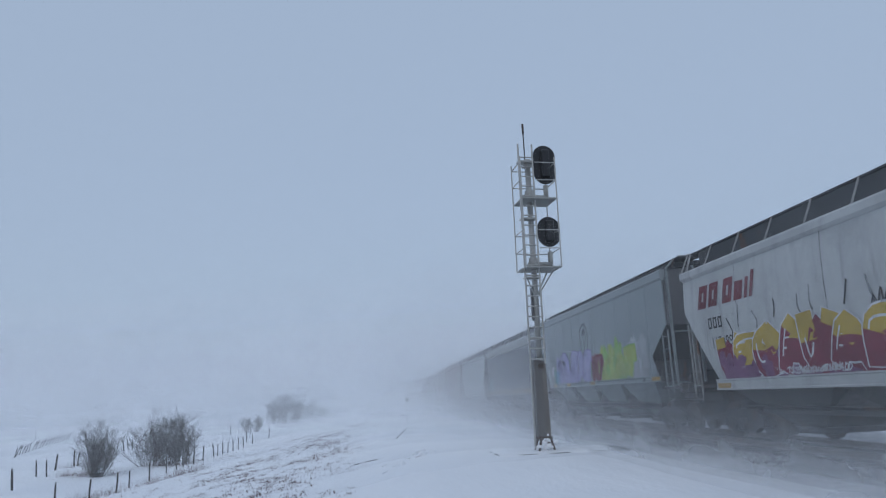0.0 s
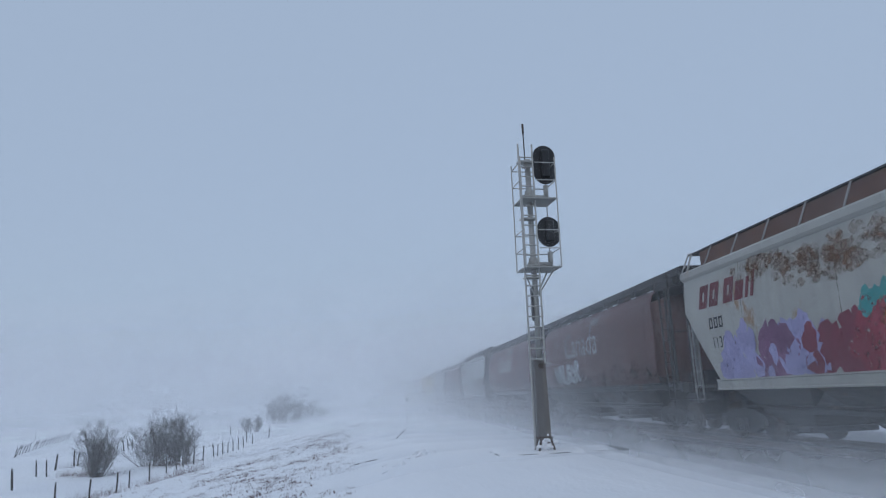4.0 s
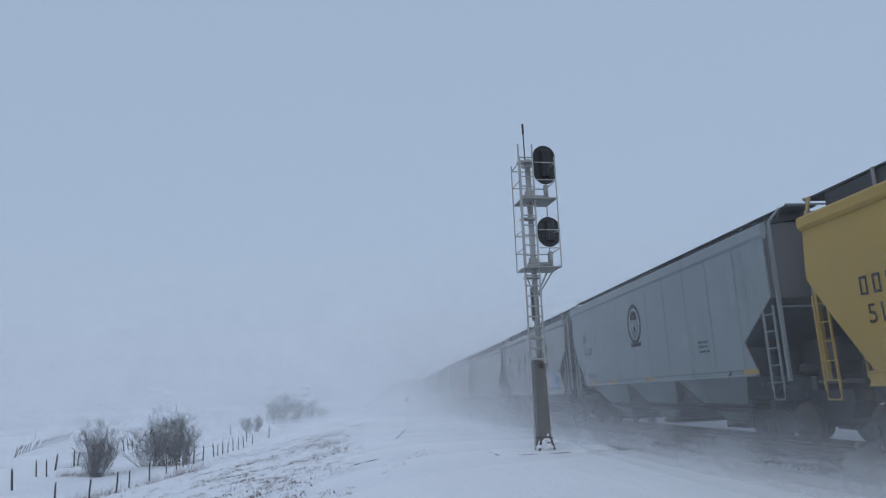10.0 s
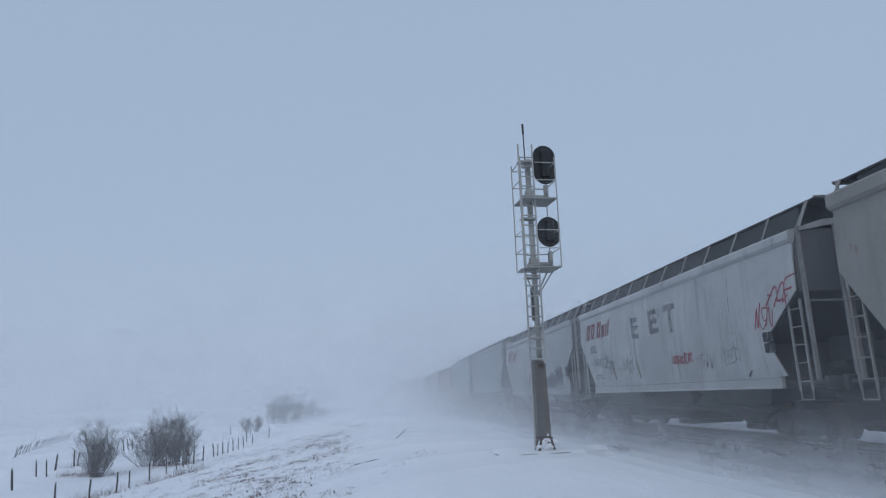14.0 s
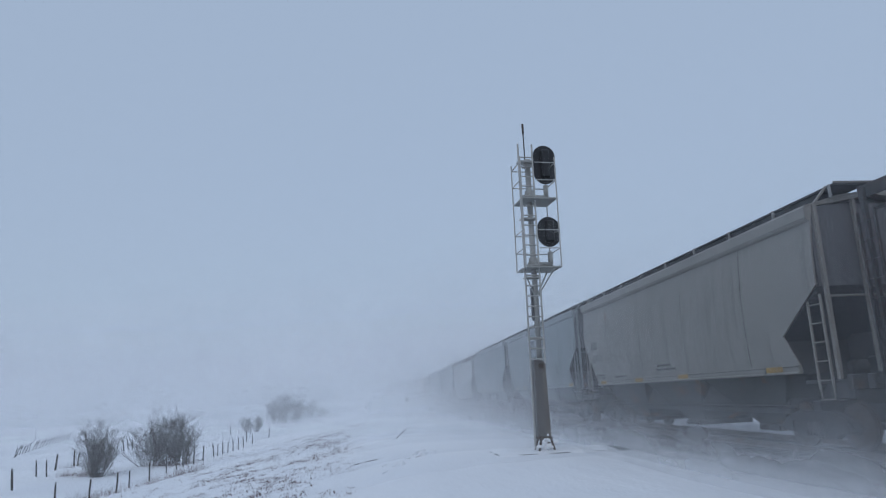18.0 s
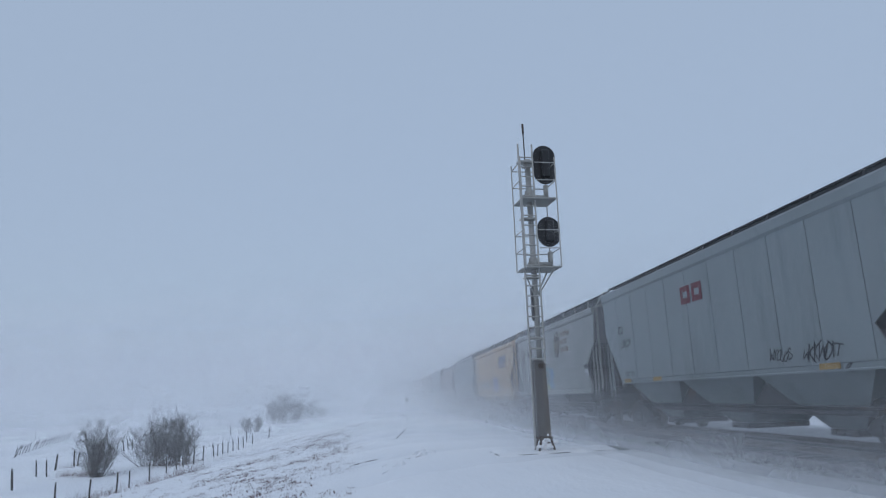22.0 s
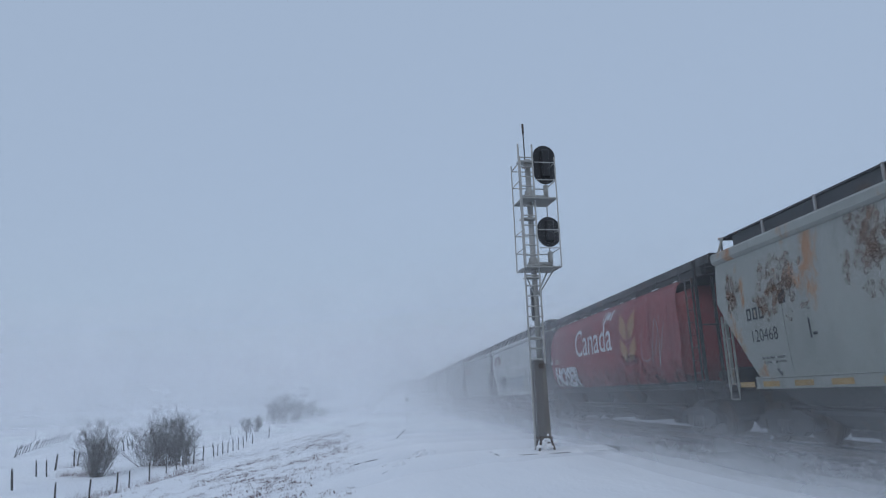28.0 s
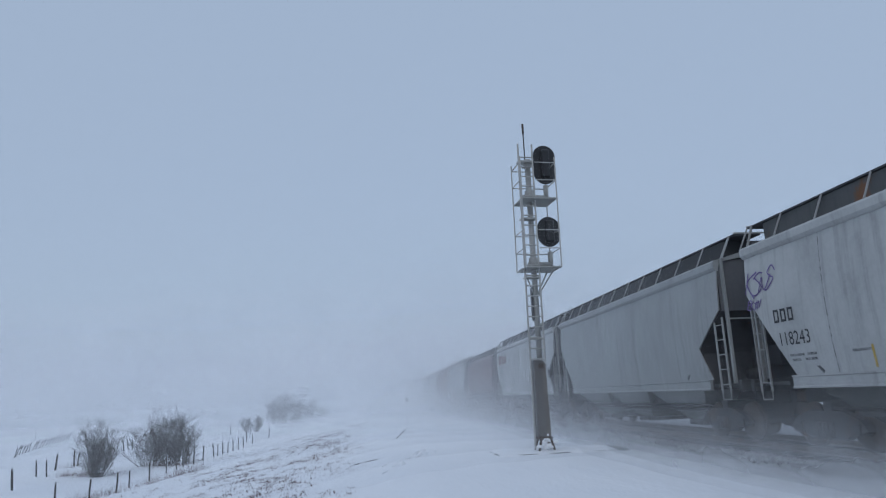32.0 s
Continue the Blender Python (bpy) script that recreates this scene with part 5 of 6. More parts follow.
    for u, z, w, h in ((11.2, 2.0, 0.5, 0.4), (13.0, 1.6, 0.75, 0.6), (13.5, 1.65, 0.4, 0.45), (14.6, 1.6, 0.5, 0.6), (15.2, 1.85, 0.6, 0.4)):
        bm = bmesh.new()
        quad(bm, [(u, z + h * 0.9), (u + w * 0.5, z + h), (u + w, z + h * 0.8), (u + w * 0.95, z), (u + w * 0.5, z + 0.1)], 0, 0.012)
        part("graffiti", fit_decal(bm, c, step_of(c)), INK["white"], c["ob"], "white spray patch")

    crest_car(26.49, 27.24, "blue-grey ribbed grain hopper car, snow-dusted", "651577", "faint")
    owner_car(27.24, 28.085, "worn_white", "stained white grain hopper car with rust along its eaves", "115233")

    c = railway_car(28.085, 28.85, "rusty_grey", "rust-patched grey grain hopper car with a faded crest", "120468", back=5.8)
    rust_areas(c, [(1.4, 3.2, 0.6, 0.9), (3.4, 3.1, 1.5, 1.1), (6.4, 3.5, 1.2, 1.5), (8.4, 3.2, 0.9, 1.0), (12.6, 3.35, 1.6, 0.7), (12.4, 2.4, 1.2, 0.5), (14.6, 3.2, 0.9, 0.6)], 350)
    bars(c, [(4.3, 1.95, 0.06, 0.4), (4.4, 2.0, 0.15, 0.06), (3.4, 2.75, 0.25, 0.3)], "black", "marking")
    reflectors(c, [1.6, 2.6, 3.8, 5.0, 6.4, 8.0, 10.4, 13.4])

    c = red_car(28.85, 29.68, "red", "bright red round-sided grain hopper car with white lettering and wheat sign", "608224")
    bm = bmesh.new()
    for side in (-1, 1):
        for lo, hi in ((2.0, 2.85), (2.75, 3.72)):
            quad(bm, [(12.42 + side * 0.06, lo), (12.42 + side * 0.42, lo + 0.06), (12.42 + side * 0.76, lo + 0.4), (12.42 + side * 0.74, hi), (12.42 + side * 0.2, hi - 0.3), (12.42 + side * 0.06, hi - 0.5)])
    tagged(part("wheat_sign", fit_decal(bm, c, step_of(c)), INK["tanleaf"], c["ob"], "tan wheat-ear sign of four leaves"), kind="stuff")
    words(c, "HOSER", 2.25, 1.28, 0.95, 3.9, "charcoal", 0.1, name="graffiti", bold=0.08, rise=-0.1)
    words(c, "HOSER", 2.3, 1.34, 0.88, 3.8, "white", 0.1, name="graffiti", bold=0.055, lift=0.004, rise=-0.1)
    scrawl(c, 11.6, 13.2, 1.9, 2.2, "faint", 362, 0.07)
    scrawl(c, 13.4, 15.2, 1.8, 3.4, "chalk", 363, 0.05, 2)

    c = owner_car(29.68, 30.45, "white", "white grain hopper car with blue outline graffiti", "116104")
    cloud(c, 2.8, 7.4, 1.28, 2.1, ("silver", "faint", "silver"), 371, "grey-blue overspray", 0.3)
    graffiti(c, 7.6, 11.4, 1.4, 2.2, "silver", "navy", 372, None, 0.25, label="dark blue outline graffiti", weight=0.16, rim=0.025)
    scrawl(c, 11.4, 12.6, 1.9, 2.2, "faint", 373, 0.03)
    for u, h in ((9.6, 0.4), (11.7, 0.42), (14.7, 0.9)):
        bm = bmesh.new()
        quad(bm, [(u + 0.3, 1.4), (u + 0.42, 1.4), (u + 0.1, 1.4 + h), (u, 1.4 + h)], 0, 0.006)
        part("paint_stroke", fit_decal(bm, c, step_of(c)), INK["yellow"], c["ob"])

    c = owner_car(30.45, 31.235, "light_grey", "clean pale grey grain hopper car", "113715")
    scrawl(c, 10.0, 11.4, 1.7, 2.0, "faint", 381, 0.04)
    reflectors(c, [2.6, 7.4, 13.0])

    c = railway_car(31.235, 32.02, "dull_grey", "blue-grey grain hopper car with black bubble graffiti and gold crest", "119118", "orange", "gold")
    graffiti(c, 6.4, 12.2, 1.38, 2.15, "charcoal", "silver", 391, "navy", 0.2, label="black bubble graffiti with pale edges", weight=0.32, rim=0.03)
    reflectors(c, [3.6, 4.6, 5.6, 6.6, 7.6], "amber")

    c = hopper_car("smooth", "white", 32.02, 32.785, "white clean grain hopper car with yellow paint strokes", posts="light", roof=GRIME_AND_SHADE)
    reporting(c, "118243", "black", 1.86, 1.7)
    scrawl(c, 0.65, 1.75, 3.05, 3.65, "purple", 401, 0.05)
    scrawl(c, 0.7, 1.2, 2.75, 3.0, "purple", 402, 0.04)
    panel_stencil(c, 13.2, 1.9, "black", 0.5, 0.42)
    bars(c, [(4.5, 1.3, 0.06, 0.4), (6.3, 1.3, 0.07, 0.45), (8.6, 1.3, 0.08, 0.5), (11.2, 1.3, 0.08, 0.5), (15.0, 1.3, 0.08, 1.1)], "yellow", "paint_stroke")
    bars(c, [(4.0, 1.6, 0.5, 0.05), (6.8, 1.55, 1.1, 0.06), (6.8, 1.65, 1.0, 0.06), (9.6, 1.6, 0.8, 0.06), (9.6, 1.7, 0.7, 0.06)], "faint", "data_line")

    hopper_car("smooth", "light_grey", 32.785, 33.55, "pale grey grain hopper car, unmarked", posts="body")
    c = owner_car(33.55, 34.37, "white", "white grain hopper car, misted by blown snow", "113044")
    hopper_car("round", "faded_red", 34.37, 35.18, "faded red round-sided grain hopper car, misted by blown snow", posts="dark")
    tail = 35.18
    for k, (kind, colour) in enumerate((("smooth", "light_grey"), ("smooth", "brown"), ("smooth", "white"), ("rib", "grey"), ("smooth", "light_grey"))):
        hopper_car(kind, colour, tail, tail + 0.80, CAR_WORDS[colour] + " grain hopper car far back in the blown snow", posts="body")
        tail += 0.80


build_train()


# ---- signal mast ----
def signal_mast():
    base = pose(4.67, 19.95, ground_z(4.67, 19.95), 0, 0.6, 5)
    ob = thing("signal_mast", base, "galvanised railway signal mast with two black signal heads", "signal")
    bm = bmesh.new()
    rod(bm, (0, 0, 2.5), (0, 0, 8.68), 0.085, 16)
    rod(bm, (0, 0, 8.68), (0, 0, 8.75), 0.11, 16)
    part("pole", bm, GALV_LIGHT, ob)
    bm = bmesh.new()
    box(bm, -0.22, 0.02, -0.16, 0.16, 0.46, 2.6, 0, 0.012)
    part("cable_case", bm, paint("case_paint", (0.115, 0.11, 0.105), 0.3, 0.5), ob, "grey-brown steel case round the foot of the pole")
    bm = bmesh.new()
    prism(bm, [(0.02, 0.46), (0.165, 0.46), (0.12, 2.56), (0.02, 2.56)], "y", -0.15, 0.15)
    part("cover_plate", bm, paint("plate_paint", (0.15, 0.135, 0.12), 0.3, 0.5), ob)
    bm = bmesh.new()
    box(bm, -0.10, 0.06, -0.185, -0.16, 2.36, 2.50, 0, 0.01)
    rod(bm, (-0.02, -0.20, 2.38), (-0.02, -0.20, 2.46), 0.02, 8)
    part("latch_box", bm, RUST, ob)
    for sx in (-1, 1):
        for sy in (-1, 1):
            bm = bmesh.new()
            rod(bm, (sx * 0.26, sy * 0.24, -0.08), (sx * 0.13, sy * 0.12, 0.46), 0.035, 6)
            box(bm, sx * 0.26 - 0.07, sx * 0.26 + 0.07, sy * 0.24 - 0.07, sy * 0.24 + 0.07, -0.08, -0.02)
            part("foot", bm, RUST, ob)
    bm = bmesh.new()
    box(bm, -0.21, 0.19, -0.19, 0.19, 0.37, 0.46, 0, 0.02)
    part("base_collar", bm, RUST, ob)
    # ladder in front of the pole
    yl = -0.32
    for x in (-0.38, 0.06):
        bm = bmesh.new()
        rod(bm, (x, yl, 0.15 if x < 0 else 2.5), (x, yl, 9.14), 0.028, 6)
        part("ladder_rail", bm, GALV_LIGHT, ob)
    z = 2.62
    while z < 8.75:
        bm = bmesh.new()
        rod(bm, (-0.38, yl, z), (0.06, yl, z), 0.02, 6)
        part("rung", bm, GALV_LIGHT, ob)
        z += 0.305
    for z in (3.2, 5.0, 6.8, 8.6):
        bm = bmesh.new()
        box(bm, -0.38, 0.08, yl - 0.015, -0.05, z - 0.02, z + 0.02)
        part("ladder_clamp", bm, GALV, ob)
    # two cages, each a platform with rails
    for floor in (5.30, 7.40):
        bm = bmesh.new()
        box(bm, -0.40, 0.69, -0.52, 0.42, floor - 0.035, floor, 0)
        for x in np.arange(-0.38, 0.66, 0.14):
            box(bm, x, x + 0.03, -0.52, 0.42, floor, floor + 0.02)
        part("platform", bm, GALV, ob, "galvanised steel grating")
        for x in (-0.40, 0.69):
            for y in (-0.52, 0.42):
                bm = bmesh.new()
                rod(bm, (x, y, floor - 0.03), (x, y, floor + 1.1 + (0.98 if floor < 6 else 0.18)), 0.02, 6)
                part("stanchion", bm, GALV_LIGHT, ob)
        for z in (floor + 0.55, floor + 1.1):
            for a, b in (((-0.40, -0.52), (-0.40, 0.42)), ((0.69, -0.52), (0.69, 0.42)), ((-0.40, 0.42), (0.69, 0.42)), ((0.06, -0.52), (0.69, -0.52)), ((-0.40, -0.52), (-0.38, -0.52))):
                bm = bmesh.new()
                rod(bm, (*a, z), (*b, z), 0.017, 6)
                part("guard_rail", bm, GALV_LIGHT, ob)
        bm = bmesh.new()
        rod(bm, (-0.15, 0, floor + 0.16), (0.6, 0.05, floor + 0.16), 0.07, 10)
        rod(bm, (-0.0, 0, floor + 0.02), (0, 0, floor + 0.34), 0.14, 12)
        part("head_arm", bm, GALV_LIGHT, ob)
        bm = bmesh.new()
        rod(bm, (0.56, 0.05, floor + 0.1), (0.56, 0.05, floor + 0.55), 0.075, 10)
        part("head_bracket", bm, GALV, ob)
    for x, y in ((0.5, -0.4), (0.5, 0.3), (-0.45, -0.4)):
        bm = bmesh.new()
        rod(bm, (x, y, 5.25), (x * 0.15, y * 0.2, 4.52), 0.022, 6)
        part("brace", bm, GALV, ob)
    # signal heads: oval black backgrounds seen from behind, with lamp housings and hoods
    for floor, h, lift in ((5.30, 0.94, 0.70), (7.40, 1.26, 0.59)):
        zc = floor + lift + h / 2
        w = 0.36
        n = 12
        straight = h / 2 - w
        shape = [(0.56 + w * math.cos(a), zc + straight + w * math.sin(a)) for a in np.linspace(0, math.pi, n)] + [(0.56 + w * math.cos(a), zc - straight + w * math.sin(a)) for a in np.linspace(math.pi, 2 * math.pi, n)]
        bm = bmesh.new()
        prism(bm, shape, "y", 0.02, 0.05)
        head = part("signal_head", bm, BLACK, ob, "black oval signal background")
        bm = bmesh.new()
        box(bm, 0.43, 0.69, -0.16, 0.02, zc - h * 0.36, zc + h * 0.36, 0, 0.04)
        part("lamp_case", bm, BLACK, head)
        for k in range(2 if h < 1.1 else 3):
            zz = zc + (k - (0.5 if h < 1.1 else 1)) * 0.33
            bm = bmesh.new()
            rod(bm, (0.56, 0.05, zz), (0.56, 0.34, zz), 0.13, 16, 0.12)
            part("hood", bm, BLACK, head)
    bm = bmesh.new()
    rod(bm, (-0.06, 0, 7.7), (-0.08, 0, 9.62), 0.02, 8)
    rod(bm, (-0.08, 0, 9.60), (-0.082, 0, 9.93), 0.035, 8)
    part("antenna", bm, STEEL_DARK, ob)
    bm = bmesh.new()
    box(bm, -0.16, 0.1, -0.14, 0.12, 8.5, 8.68, 0, 0.02)
    part("pole_cap", bm, GALV_LIGHT, ob)
    bm = bmesh.new()
    box(bm, -0.145, -0.075, -0.06, 0.06, 3.75, 4.75, 0, 0.02)
    part("conduit_box", bm, paint("conduit_paint", (0.08, 0.08, 0.085), 0.2, 0.4), ob)
    rng = random.Random(31)
    bm = bmesh.new()
    for _ in range(26):
        a = rng.uniform(0, 6.28)
        r = rng.uniform(0.05, 0.3)
        bmesh.ops.create_icosphere(bm, subdivisions=2, radius=1, matrix=Matrix.Translation((r * math.cos(a), -abs(r * math.sin(a)) - 0.08, rng.uniform(-0.05, 0.58) * (1 - 1.6 * r))) @ Matrix.Rotation(a, 4, "Z") @ Matrix.Diagonal((rng.uniform(0.03, 0.08), 0.04, rng.uniform(0.03, 0.09), 1)))
    for v in bm.verts:
        v.co += Vector(v.co).normalized() * 0.03 * noise.noise(v.co * 9)
    tagged(part("caked_snow", bm, SNOW, ob, "snow caked on the feet and collar"), kind="stuff")


signal_mast()


def lineside():
    bm = bmesh.new()
    z = ground_z(5.2, 20.3)
    box(bm, 3.25, 7.0, 19.5, 21.1, z - 0.15, z + 0.022, 0, 0.006)
    pad = tagged(part("pad", bm, CONCRETE, None), "low concrete pad under drifted snow round the signal", "pad", kind="structure")
    rng = random.Random(3)
    bm = bmesh.new()
    n, w = 30, 14
    vs = [[None] * (w + 1) for _ in range(n + 1)]
    for i in range(n + 1):
        for j in range(w + 1):
            x, y = 3.0 + 4.0 * i / n, 19.3 + 2.0 * j / w
            edge = min(i, n - i) / 4, min(j, w - j) / 2.5
            vs[i][j] = bm.verts.new((x, y, z - 0.06 + 0.15 * min(1, *edge) + 0.05 * noise.noise((x * 1.3, y * 1.6, 2))))
    for i in range(n):
        for j in range(w):
            bm.faces.new((vs[i][j], vs[i + 1][j], vs[i + 1][j + 1], vs[i][j + 1])).smooth = True
    tagged(part("snow_drift", bm, SNOW, None), "thin drift of snow over the pad", "snow", kind="structure")
    # wind ridges on the bank
    bm = bmesh.new()
    for _ in range(34):
        x, y = rng.uniform(0.1, 1.9), 0
        y = 19.0 + 2.6 * x * 0.8 + rng.uniform(-0.6, 1.4)
        m = Matrix.Translation((x, y, ground_z(x, y) - 0.005)) @ Matrix.Rotation(1.15 + rng.uniform(-0.2, 0.2), 4, "Z") @ Matrix.Diagonal((rng.uniform(0.08, 0.34), rng.uniform(0.03, 0.06), rng.uniform(0.02, 0.045), 1))
        bmesh.ops.create_icosphere(bm, subdivisions=2, radius=1, matrix=m)
    tagged(part("snow_ridges", bm, SNOW, None), "small wind-cut ridges in the snow crust", "snow", kind="stuff")
    # marker post down the line
    ob = thing("marker_post", pose(1.93, 49.5, ground_z(1.93, 49.5) - 0.1, 0, 1.5), "thin lineside marker post with a small plate", "post")
    bm = bmesh.new()
    rod(bm, (0, 0, 0), (0, 0, 1.85), 0.016, 8)
    part("pole", bm, GALV, ob)
    bm = bmesh.new()
    box(bm, -0.10, 0.10, -0.02, 0, 1.62, 1.86, 0, 0.008)
    part("plate", bm, GALV, ob)
    for x, y, ln, tilt, turn in ((0.72, 31.2, 0.62, 40, 8), (-0.42, 22.7, 0.36, 9, 12), (-0.75, 22.5, 0.16, 5, 10)):
        ob = thing("broken_stick", pose(x, y, ground_z(x, y) + 0.0, 0, -tilt, turn), "broken dark stick lying in the snow", "stick", "sticks by the track")
        bm = bmesh.new()
        rod(bm, (-0.06, 0, 0.0), (ln * 0.55, 0.01, 0.012), 0.022, 7, 0.02)
        rod(bm, (ln * 0.55, 0.01, 0.012), (ln, 0, 0.0), 0.02, 7, 0.012)
        part("stem", bm, TIMBER, ob)


lineside()


# ---- fences ----
def post_mesh(height, thick, seed):
    rng = random.Random(seed)
    bm = bmesh.new()
    rod(bm, (0, 0, -0.3), (rng.uniform(-0.02, 0.02), 0, height * 0.6), thick, 8, thick * 0.95)
    rod(bm, (0, 0, height * 0.6), (rng.uniform(-0.03, 0.03), 0.01, height), thick * 0.95, 8, thick * 0.8)
    return mesh_of("fence_post", bm, [TIMBER])


def fence():
    kinds = [post_mesh(1.18, 0.055, 1), post_mesh(1.05, 0.048, 2), post_mesh(1.3, 0.075, 3)]
    rng = random.Random(8)
    def put(x, y, lean=4.0, kind=None, scale=1.0, label="dark weathered wooden fence post standing in snow", group="posts of the field fence"):
        ob = new("fence_post", kinds[rng.randrange(2) if kind is None else kind])
        ob.matrix_basis = pose(x, y, ground_z(x, y), rng.uniform(-lean, lean), rng.uniform(-lean, lean), rng.uniform(0, 360)) @ Matrix.Diagonal((scale, scale, scale, 1))
        tagged(ob, label, "fence post", group)
        return ob
    for x, y in ((-17.9, 41.8), (-16.0, 41.6), (-15.8, 45.0), (-15.9, 47.5), (-15.7, 50.8), (-15.7, 54.7), (-15.6, 57.0), (-15.6, 58.8), (-15.2, 60.4), (-15.0, 62.7), (-15.0, 66.5), (-15.05, 68.3), (-15.0, 70.2), (-14.8, 71.6), (-15.0, 75.1), (-14.7, 76.2), (-14.5, 77.9), (-14.6, 84.0)):
        put(x, y)
    for x, y in ((-24.4, 50.5), (-27.1, 59.7), (-26.1, 59.2), (-28.3, 65.7), (-29.1, 71.5), (-28.4, 70.5), (-31.1, 90.5), (-31.3, 92.6), (-30.3, 91.0)):
        put(x, y, 7, rng.choice((0, 2)), 1.08)
    for k in range(19):
        t = k / 18
        x, y = -44 - 18 * t, 91 + 58 * t ** 1.1
        lean_post = put(x + rng.uniform(-0.3, 0.3), y, 5, None, 1.25, "leaning wooden post of an old snow fence", "posts of the old snow fence")
        lean_post.matrix_basis = pose(x, y, ground_z(x, y), 0, rng.uniform(8, 26), 0) @ Matrix.Diagonal((1.25, 1.25, 1.25, 1))
    for x, y in ((-81, 170), (-78, 170), (-70.5, 160), (-24.6, 121), (-21.0, 119), (-17.5, 96), (-14, 92)):
        put(x, y, 5, None, 1.2)


fence()


# ---- shrubs and grass ----
def shrub(x, y, height, clumps, stems, seed, label, thick=0.03, fine=0.005):
    """Leafless shrub: clumps (offset, width, share of the height), each a fan of curved stems that fork into finer and finer shoots."""
    rng = random.Random(seed)
    ob = thing("bare_shrub", pose(x, y, ground_z(x, y)), label, "shrub", "leafless shrubs in the field")
    verts, faces = [], []

    def limb(a, b, r0, r1):
        d = (b - a).normalized()
        s = d.orthogonal().normalized()
        t = d.cross(s)
        i = len(verts)
        for p, r in ((a, r0), (b, r1)):
            for k in range(3):
                an = 2 * math.pi * k / 3
                verts.append(p + (s * math.cos(an) + t * math.sin(an)) * max(r, fine))
        for k in range(3):
            faces.append((i + k, i + (k + 1) % 3, i + 3 + (k + 1) % 3, i + 3 + k))

    def shoot(a, d, length, r, level):
        p, pieces, marks = a, 4 if level > 1 else 3, [a]
        for _ in range(pieces):
            d = (d + Vector((rng.gauss(0, 0.13), rng.gauss(0, 0.13), 0.07 + rng.gauss(0, 0.09)))).normalized()
            q = p + d * length / pieces
            limb(p, q, r, r * 0.75)
            p, r = q, r * 0.75
            marks.append(p)
        if level <= 0:
            return
        for _ in range(12 if level > 1 else 6):
            s = (0.10 + 0.90 * rng.random() ** 0.7) * pieces
            k = min(int(s), pieces - 1)
            side = Vector((rng.gauss(0, 1), rng.gauss(0, 1), rng.gauss(0.35, 0.5))).normalized()
            shoot(marks[k].lerp(marks[k + 1], min(1.0, s - k)), (d * 0.6 + side * 0.85).normalized(), length * rng.uniform(0.18, 0.36), r * 0.8, level - 1)

    for off, width, share in clumps:
        top = height * share
        for k in range(max(6, int(stems * width * share))):
            an, out = rng.uniform(0, 2 * math.pi), rng.random() ** 0.7
            foot = Vector((off * 0.8 + math.cos(an) * out * width * 0.13, math.sin(an) * out * width * 0.13, -0.1))
            uneven = 0.86 + 0.2 * noise.noise((an * 1.3 + seed, out * 2, seed)) + rng.uniform(-0.06, 0.08)
            tip = Vector((off + math.cos(an) * out * width / 2, math.sin(an) * out * width / 2, top * (0.20 + 0.76 * math.sqrt(max(0.0, 1 - out ** 2.2)))))
            way = (tip - foot) * uneven
            aim = (way.normalized() + Vector((math.cos(an), math.sin(an), 0)) * 0.12 * out - Vector((0, 0, 0.12))).normalized()
            shoot(foot, aim, way.length * 0.86, thick * rng.uniform(0.5, 1.0), 2)
    mesh = bpy.data.meshes.new("branches")
    mesh.from_pydata(verts, [], faces)
    mesh.materials.append(TWIG)
    new("branches", mesh).parent = ob
    # snow caught in the forks low down
    bm = bmesh.new()
    for off, width, share in clumps:
        for _ in range(9):
            p = Vector((off + rng.gauss(0, width * 0.09), rng.gauss(0, width * 0.09), rng.uniform(0.0, 0.75)))
            bmesh.ops.create_icosphere(bm, subdivisions=1, radius=1, matrix=Matrix.Translation(p) @ Matrix.Rotation(rng.uniform(-0.9, 0.9), 4, "Y") @ Matrix.Diagonal((rng.uniform(0.10, 0.28), 0.08, rng.uniform(0.03, 0.06), 1)))
    tagged(part("caught_snow", bm, SNOW, ob, "snow caught in the lower forks"), kind="stuff")
    return ob


shrub(-21.3, 56.3, 4.9, ((0.0, 3.2, 1.0), (0.3, 2.6, 0.75)), 15, 1, "bare grey-brown fan-shaped shrub standing in snow", 0.032, 0.0042)
shrub(-18.3, 63.2, 5.5, ((-2.1, 3.2, 0.70), (-0.9, 3.4, 0.92), (0.4, 3.8, 1.0), (1.4, 3.4, 0.9), (2.3, 2.8, 0.68), (0.0, 4.6, 0.6)), 10, 2, "wide bare dark-brown shrub of several clumps beside the fence", 0.03, 0.0045)
shrub(-22.6, 130, 3.5, ((-1.1, 3.6, 0.92), (0.9, 3.6, 1.0)), 5, 3, "small bare tree misted by blown snow", 0.05, 0.010)
shrub(-23.8, 184, 8.4, ((-3.2, 6.0, 0.9), (0.0, 7.0, 1.0), (3.2, 6.0, 0.85)), 6, 4, "large bare shrub faint in the blowing snow", 0.05, 0.012)
shrub(-21.5, 222, 6.5, ((-4.0, 7.0, 0.9), (0.5, 7.0, 1.0), (4.5, 6.0, 0.7)), 5, 5, "low wide bare shrubs faint in the blowing snow", 0.05, 0.012)


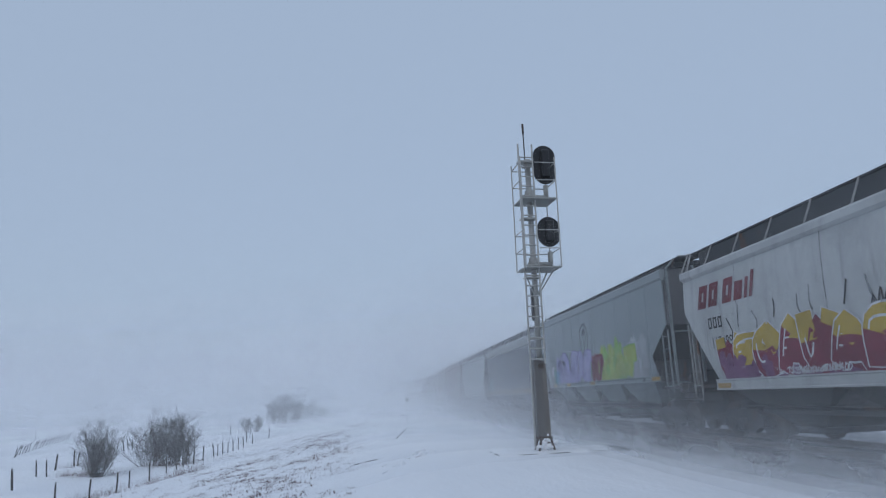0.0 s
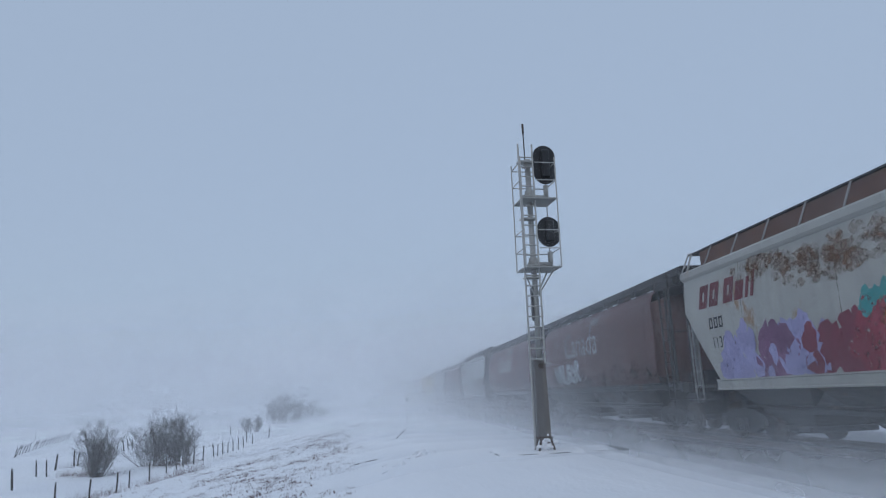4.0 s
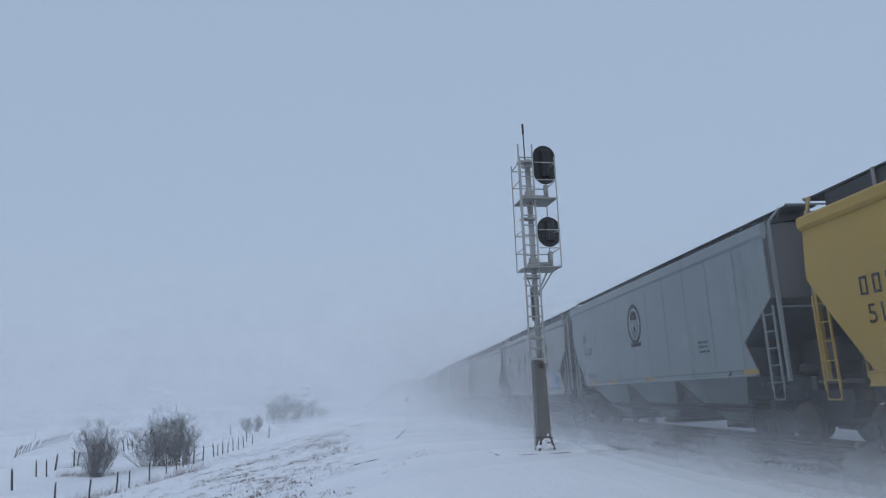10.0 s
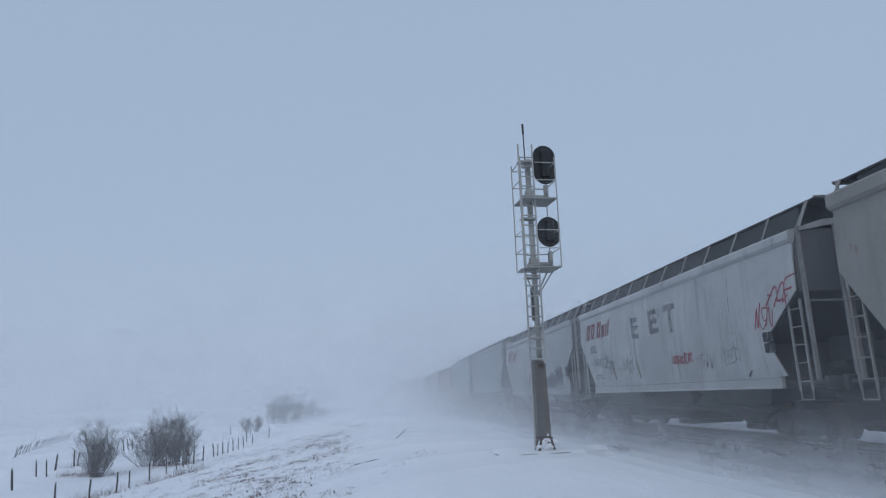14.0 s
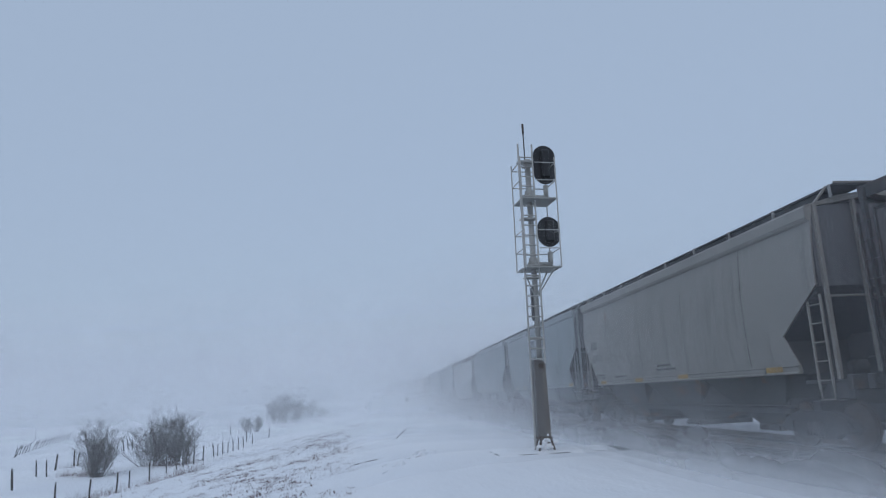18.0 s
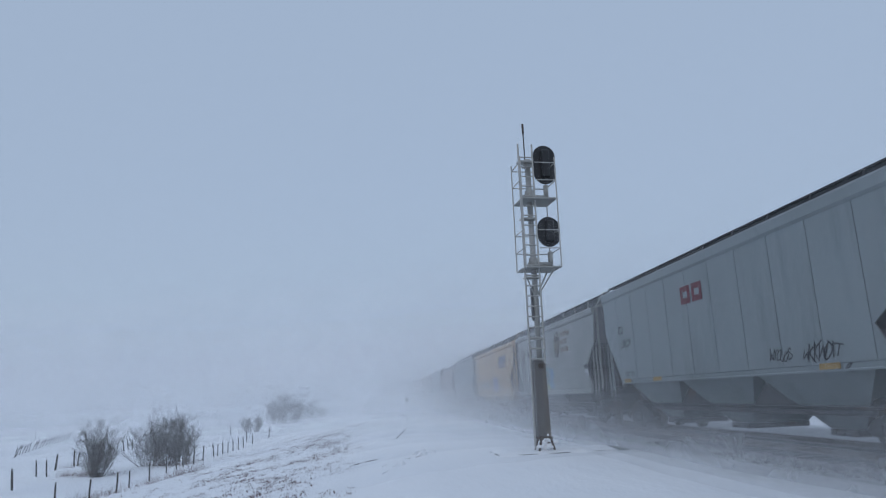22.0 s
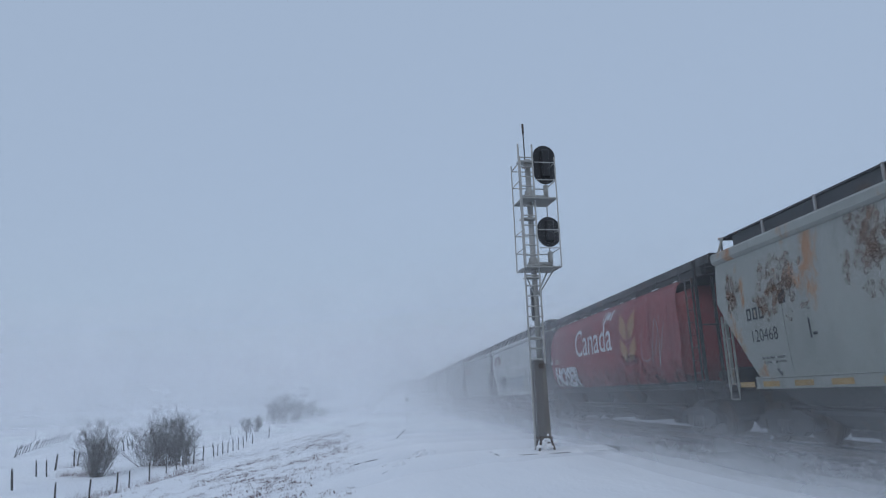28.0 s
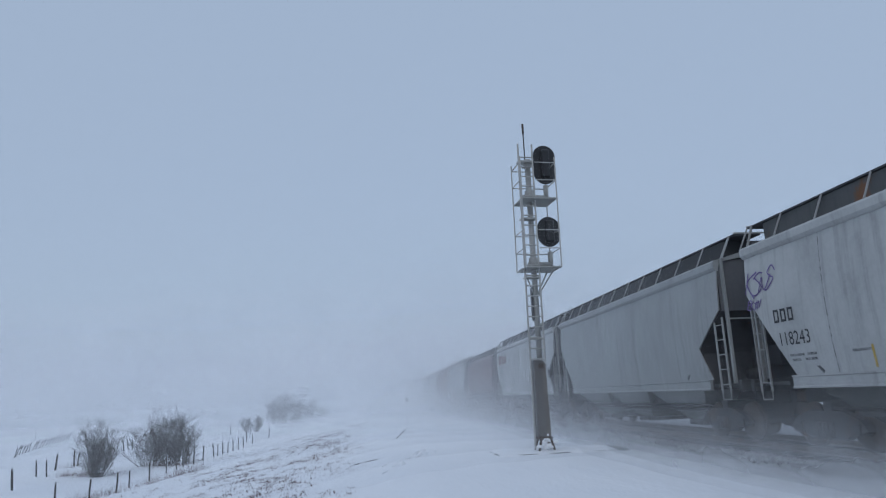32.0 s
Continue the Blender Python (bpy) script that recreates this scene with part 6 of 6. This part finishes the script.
def tufts():
    rng = random.Random(12)
    verts, faces = [], []
    def blade(x, y, z, h, w):
        a = rng.uniform(0, 6.28)
        lx, ly = rng.gauss(0, 0.35) * h, rng.gauss(0, 0.35) * h
        i = len(verts)
        dx, dy = math.cos(a) * w, math.sin(a) * w
        verts.extend([(x - dx, y - dy, z - 0.02), (x + dx, y + dy, z - 0.02), (x + lx, y + ly, z + h)])
        faces.append((i, i + 1, i + 2))
    count = 0
    while count < 4200:
        y = 15 + 45 * rng.random() ** 1.25
        x = rng.uniform(-13, -0.6)
        dense = noise.noise((x * 0.45, y * 0.3, 3.3)) + noise.noise((x * 1.6, y * 1.2, 8.0)) * 0.8
        middle = 0.85 * math.exp(-((x + 3.6) / 2.2) ** 2) + 0.4 * math.exp(-((x + 7.5) / 4.0) ** 2)
        if rng.random() > max(0.0, dense + 0.22) * middle * 1.4:
            continue
        count += 1
        z = ground_z(x, y)
        tall = rng.uniform(0.02, 0.07) * (2.0 if rng.random() < 0.06 else 1.0)
        for _ in range(rng.randint(3, 8)):
            blade(x + rng.gauss(0, 0.06), y + rng.gauss(0, 0.06), z, tall * rng.uniform(0.5, 1.2), rng.uniform(0.006, 0.014))
    for cx, cy, r in ((-16.6, 43.0, 1.2), (-15.9, 44.5, 1.2), (-14.5, 47.0, 1.0), (-13.0, 47.5, 0.8), (-28.2, 69.0, 1.6), (-27.2, 71, 1.2), (-20.3, 57, 1.3), (-17.6, 62, 2.0), (-24.5, 59, 0.7), (-23.3, 58.6, 1.1), (-22.6, 57.6, 0.9), (-16.2, 62.5, 1.2), (-11.8, 47.0, 1.0)):
        for _ in range(150):
            x, y = cx + rng.gauss(0, r * 0.5), cy + rng.gauss(0, r * 0.5)
            blade(x, y, ground_z(x, y), rng.uniform(0.2, 0.7), 0.007)
    mesh = bpy.data.meshes.new("dry_grass")
    mesh.from_pydata(verts, [], faces)
    mesh.materials.append(GRASS)
    tagged(new("dry_grass", mesh), "dry brown grass tufts poking through the snow", "grass", kind="stuff")


tufts()


# ---- blowing snow: thin wavy curtains of flakes that drift with the wind ----
VEILS = []


def veils():
    near = 15.0
    edges = [near]
    while edges[-1] < 400:
        edges.append(edges[-1] * 1.10 + 2.4)
    for k, (a, b) in enumerate(zip(edges, edges[1:])):
        y = (a + b) / 2
        depth = 0.0028 + 0.0026 * smoothstep(30, 100, y)
        alpha = 1 - math.exp(-depth * (b - a))
        over = 0.0048 / depth
        wide, high = 1.3 * y + 40, 13 + 0.10 * y
        nx, nz = 60, 8
        verts, faces = [], []
        for j in range(nz + 1):
            for i in range(nx + 1):
                x, z = -wide + 2 * wide * i / nx, -8 + (high + 8) * j / nz
                sway = (b - a) * 0.9 * noise.noise((x * 0.07 + 3 * k, z * 0.10, k * 1.7))
                verts.append((x, sway, z))
        for j in range(nz):
            for i in range(nx):
                p = j * (nx + 1) + i
                faces.append((p, p + 1, p + nx + 2, p + nx + 1))
        mesh = bpy.data.meshes.new("blowing_snow")
        mesh.from_pydata(verts, [], faces)
        mesh.materials.append(veil_material("blown_flakes", alpha, high, 3 + 0.02 * y, 0.35, 0.06, (2.3 * over + over - 1, 2.6 * over)))
        for p in mesh.polygons:
            p.use_smooth = True
        ob = tagged(new("blowing_snow", mesh), "thin curtain of wind-blown snow", "blowing snow", kind="stuff")
        ob.location = (0, y, 0)
        VEILS.append((ob, y))


veils()
DRIFTS = []


def ground_drift():
    """Low snow whirled up along the train, carried in its draught."""
    for k, (x, alpha, top, low, patch, size) in enumerate(((5.7, 0.16, 0.2, -0.55, 0.4, 0.14), (6.4, 0.22, 0.3, -0.55, 0.5, 0.2), (7.1, 0.26, 0.4, -0.5, 0.6, 0.25), (7.8, 0.24, 0.6, -0.5, 0.7, 0.3), (8.2, 0.20, 1.5, -0.4, 0.7, 0.35), (8.45, 0.15, 2.2, -0.5, 0.7, 0.3), (7.9, 0.075, 7.0, 3.0, 0.4, 0.14))):
        ny, nz = 260, 5
        verts, faces = [], []
        for j in range(nz + 1):
            for i in range(ny + 1):
                y, z = -60 + 740 * i / ny, -0.9 + (max(top, 1.6) + 1.2) * j / nz
                verts.append((0.22 * noise.noise((y * 0.2, z * 0.7, k * 3.0)), y, z))
        for j in range(nz):
            for i in range(ny):
                p = j * (ny + 1) + i
                faces.append((p, p + 1, p + ny + 2, p + ny + 1))
        mesh = bpy.data.meshes.new("ground_drift")
        mesh.from_pydata(verts, [], faces)
        mesh.materials.append(veil_material("whirled_flakes", alpha, top, low, patch, size))
        for p in mesh.polygons:
            p.use_smooth = True
        ob = tagged(new("ground_drift", mesh), "low cloud of snow whirled up by the train", "blowing snow", kind="stuff")
        ob.location = (x, 0, 0)
        DRIFTS.append((ob, x, 9.0 + 2.0 * k))


ground_drift()


def motions():
    for car in CARS:
        walk(car["ob"], [(t, pose(TRACK_X, car["mid"] - SPEED * t, 0)) for t in (0, 16, 32)])
    for ob, y in VEILS:
        walk(ob, [(t, pose(0.8 * math.sin(0.4 * t + y), y - 0.02 * y * math.sin(0.3 * t + 0.2 * y), 0)) for t in range(0, 33, 2)])
    for ob, x, pace in DRIFTS:
        walk(ob, [(t, pose(x, -pace * t, 0)) for t in (0, 16, 32)])


motions()
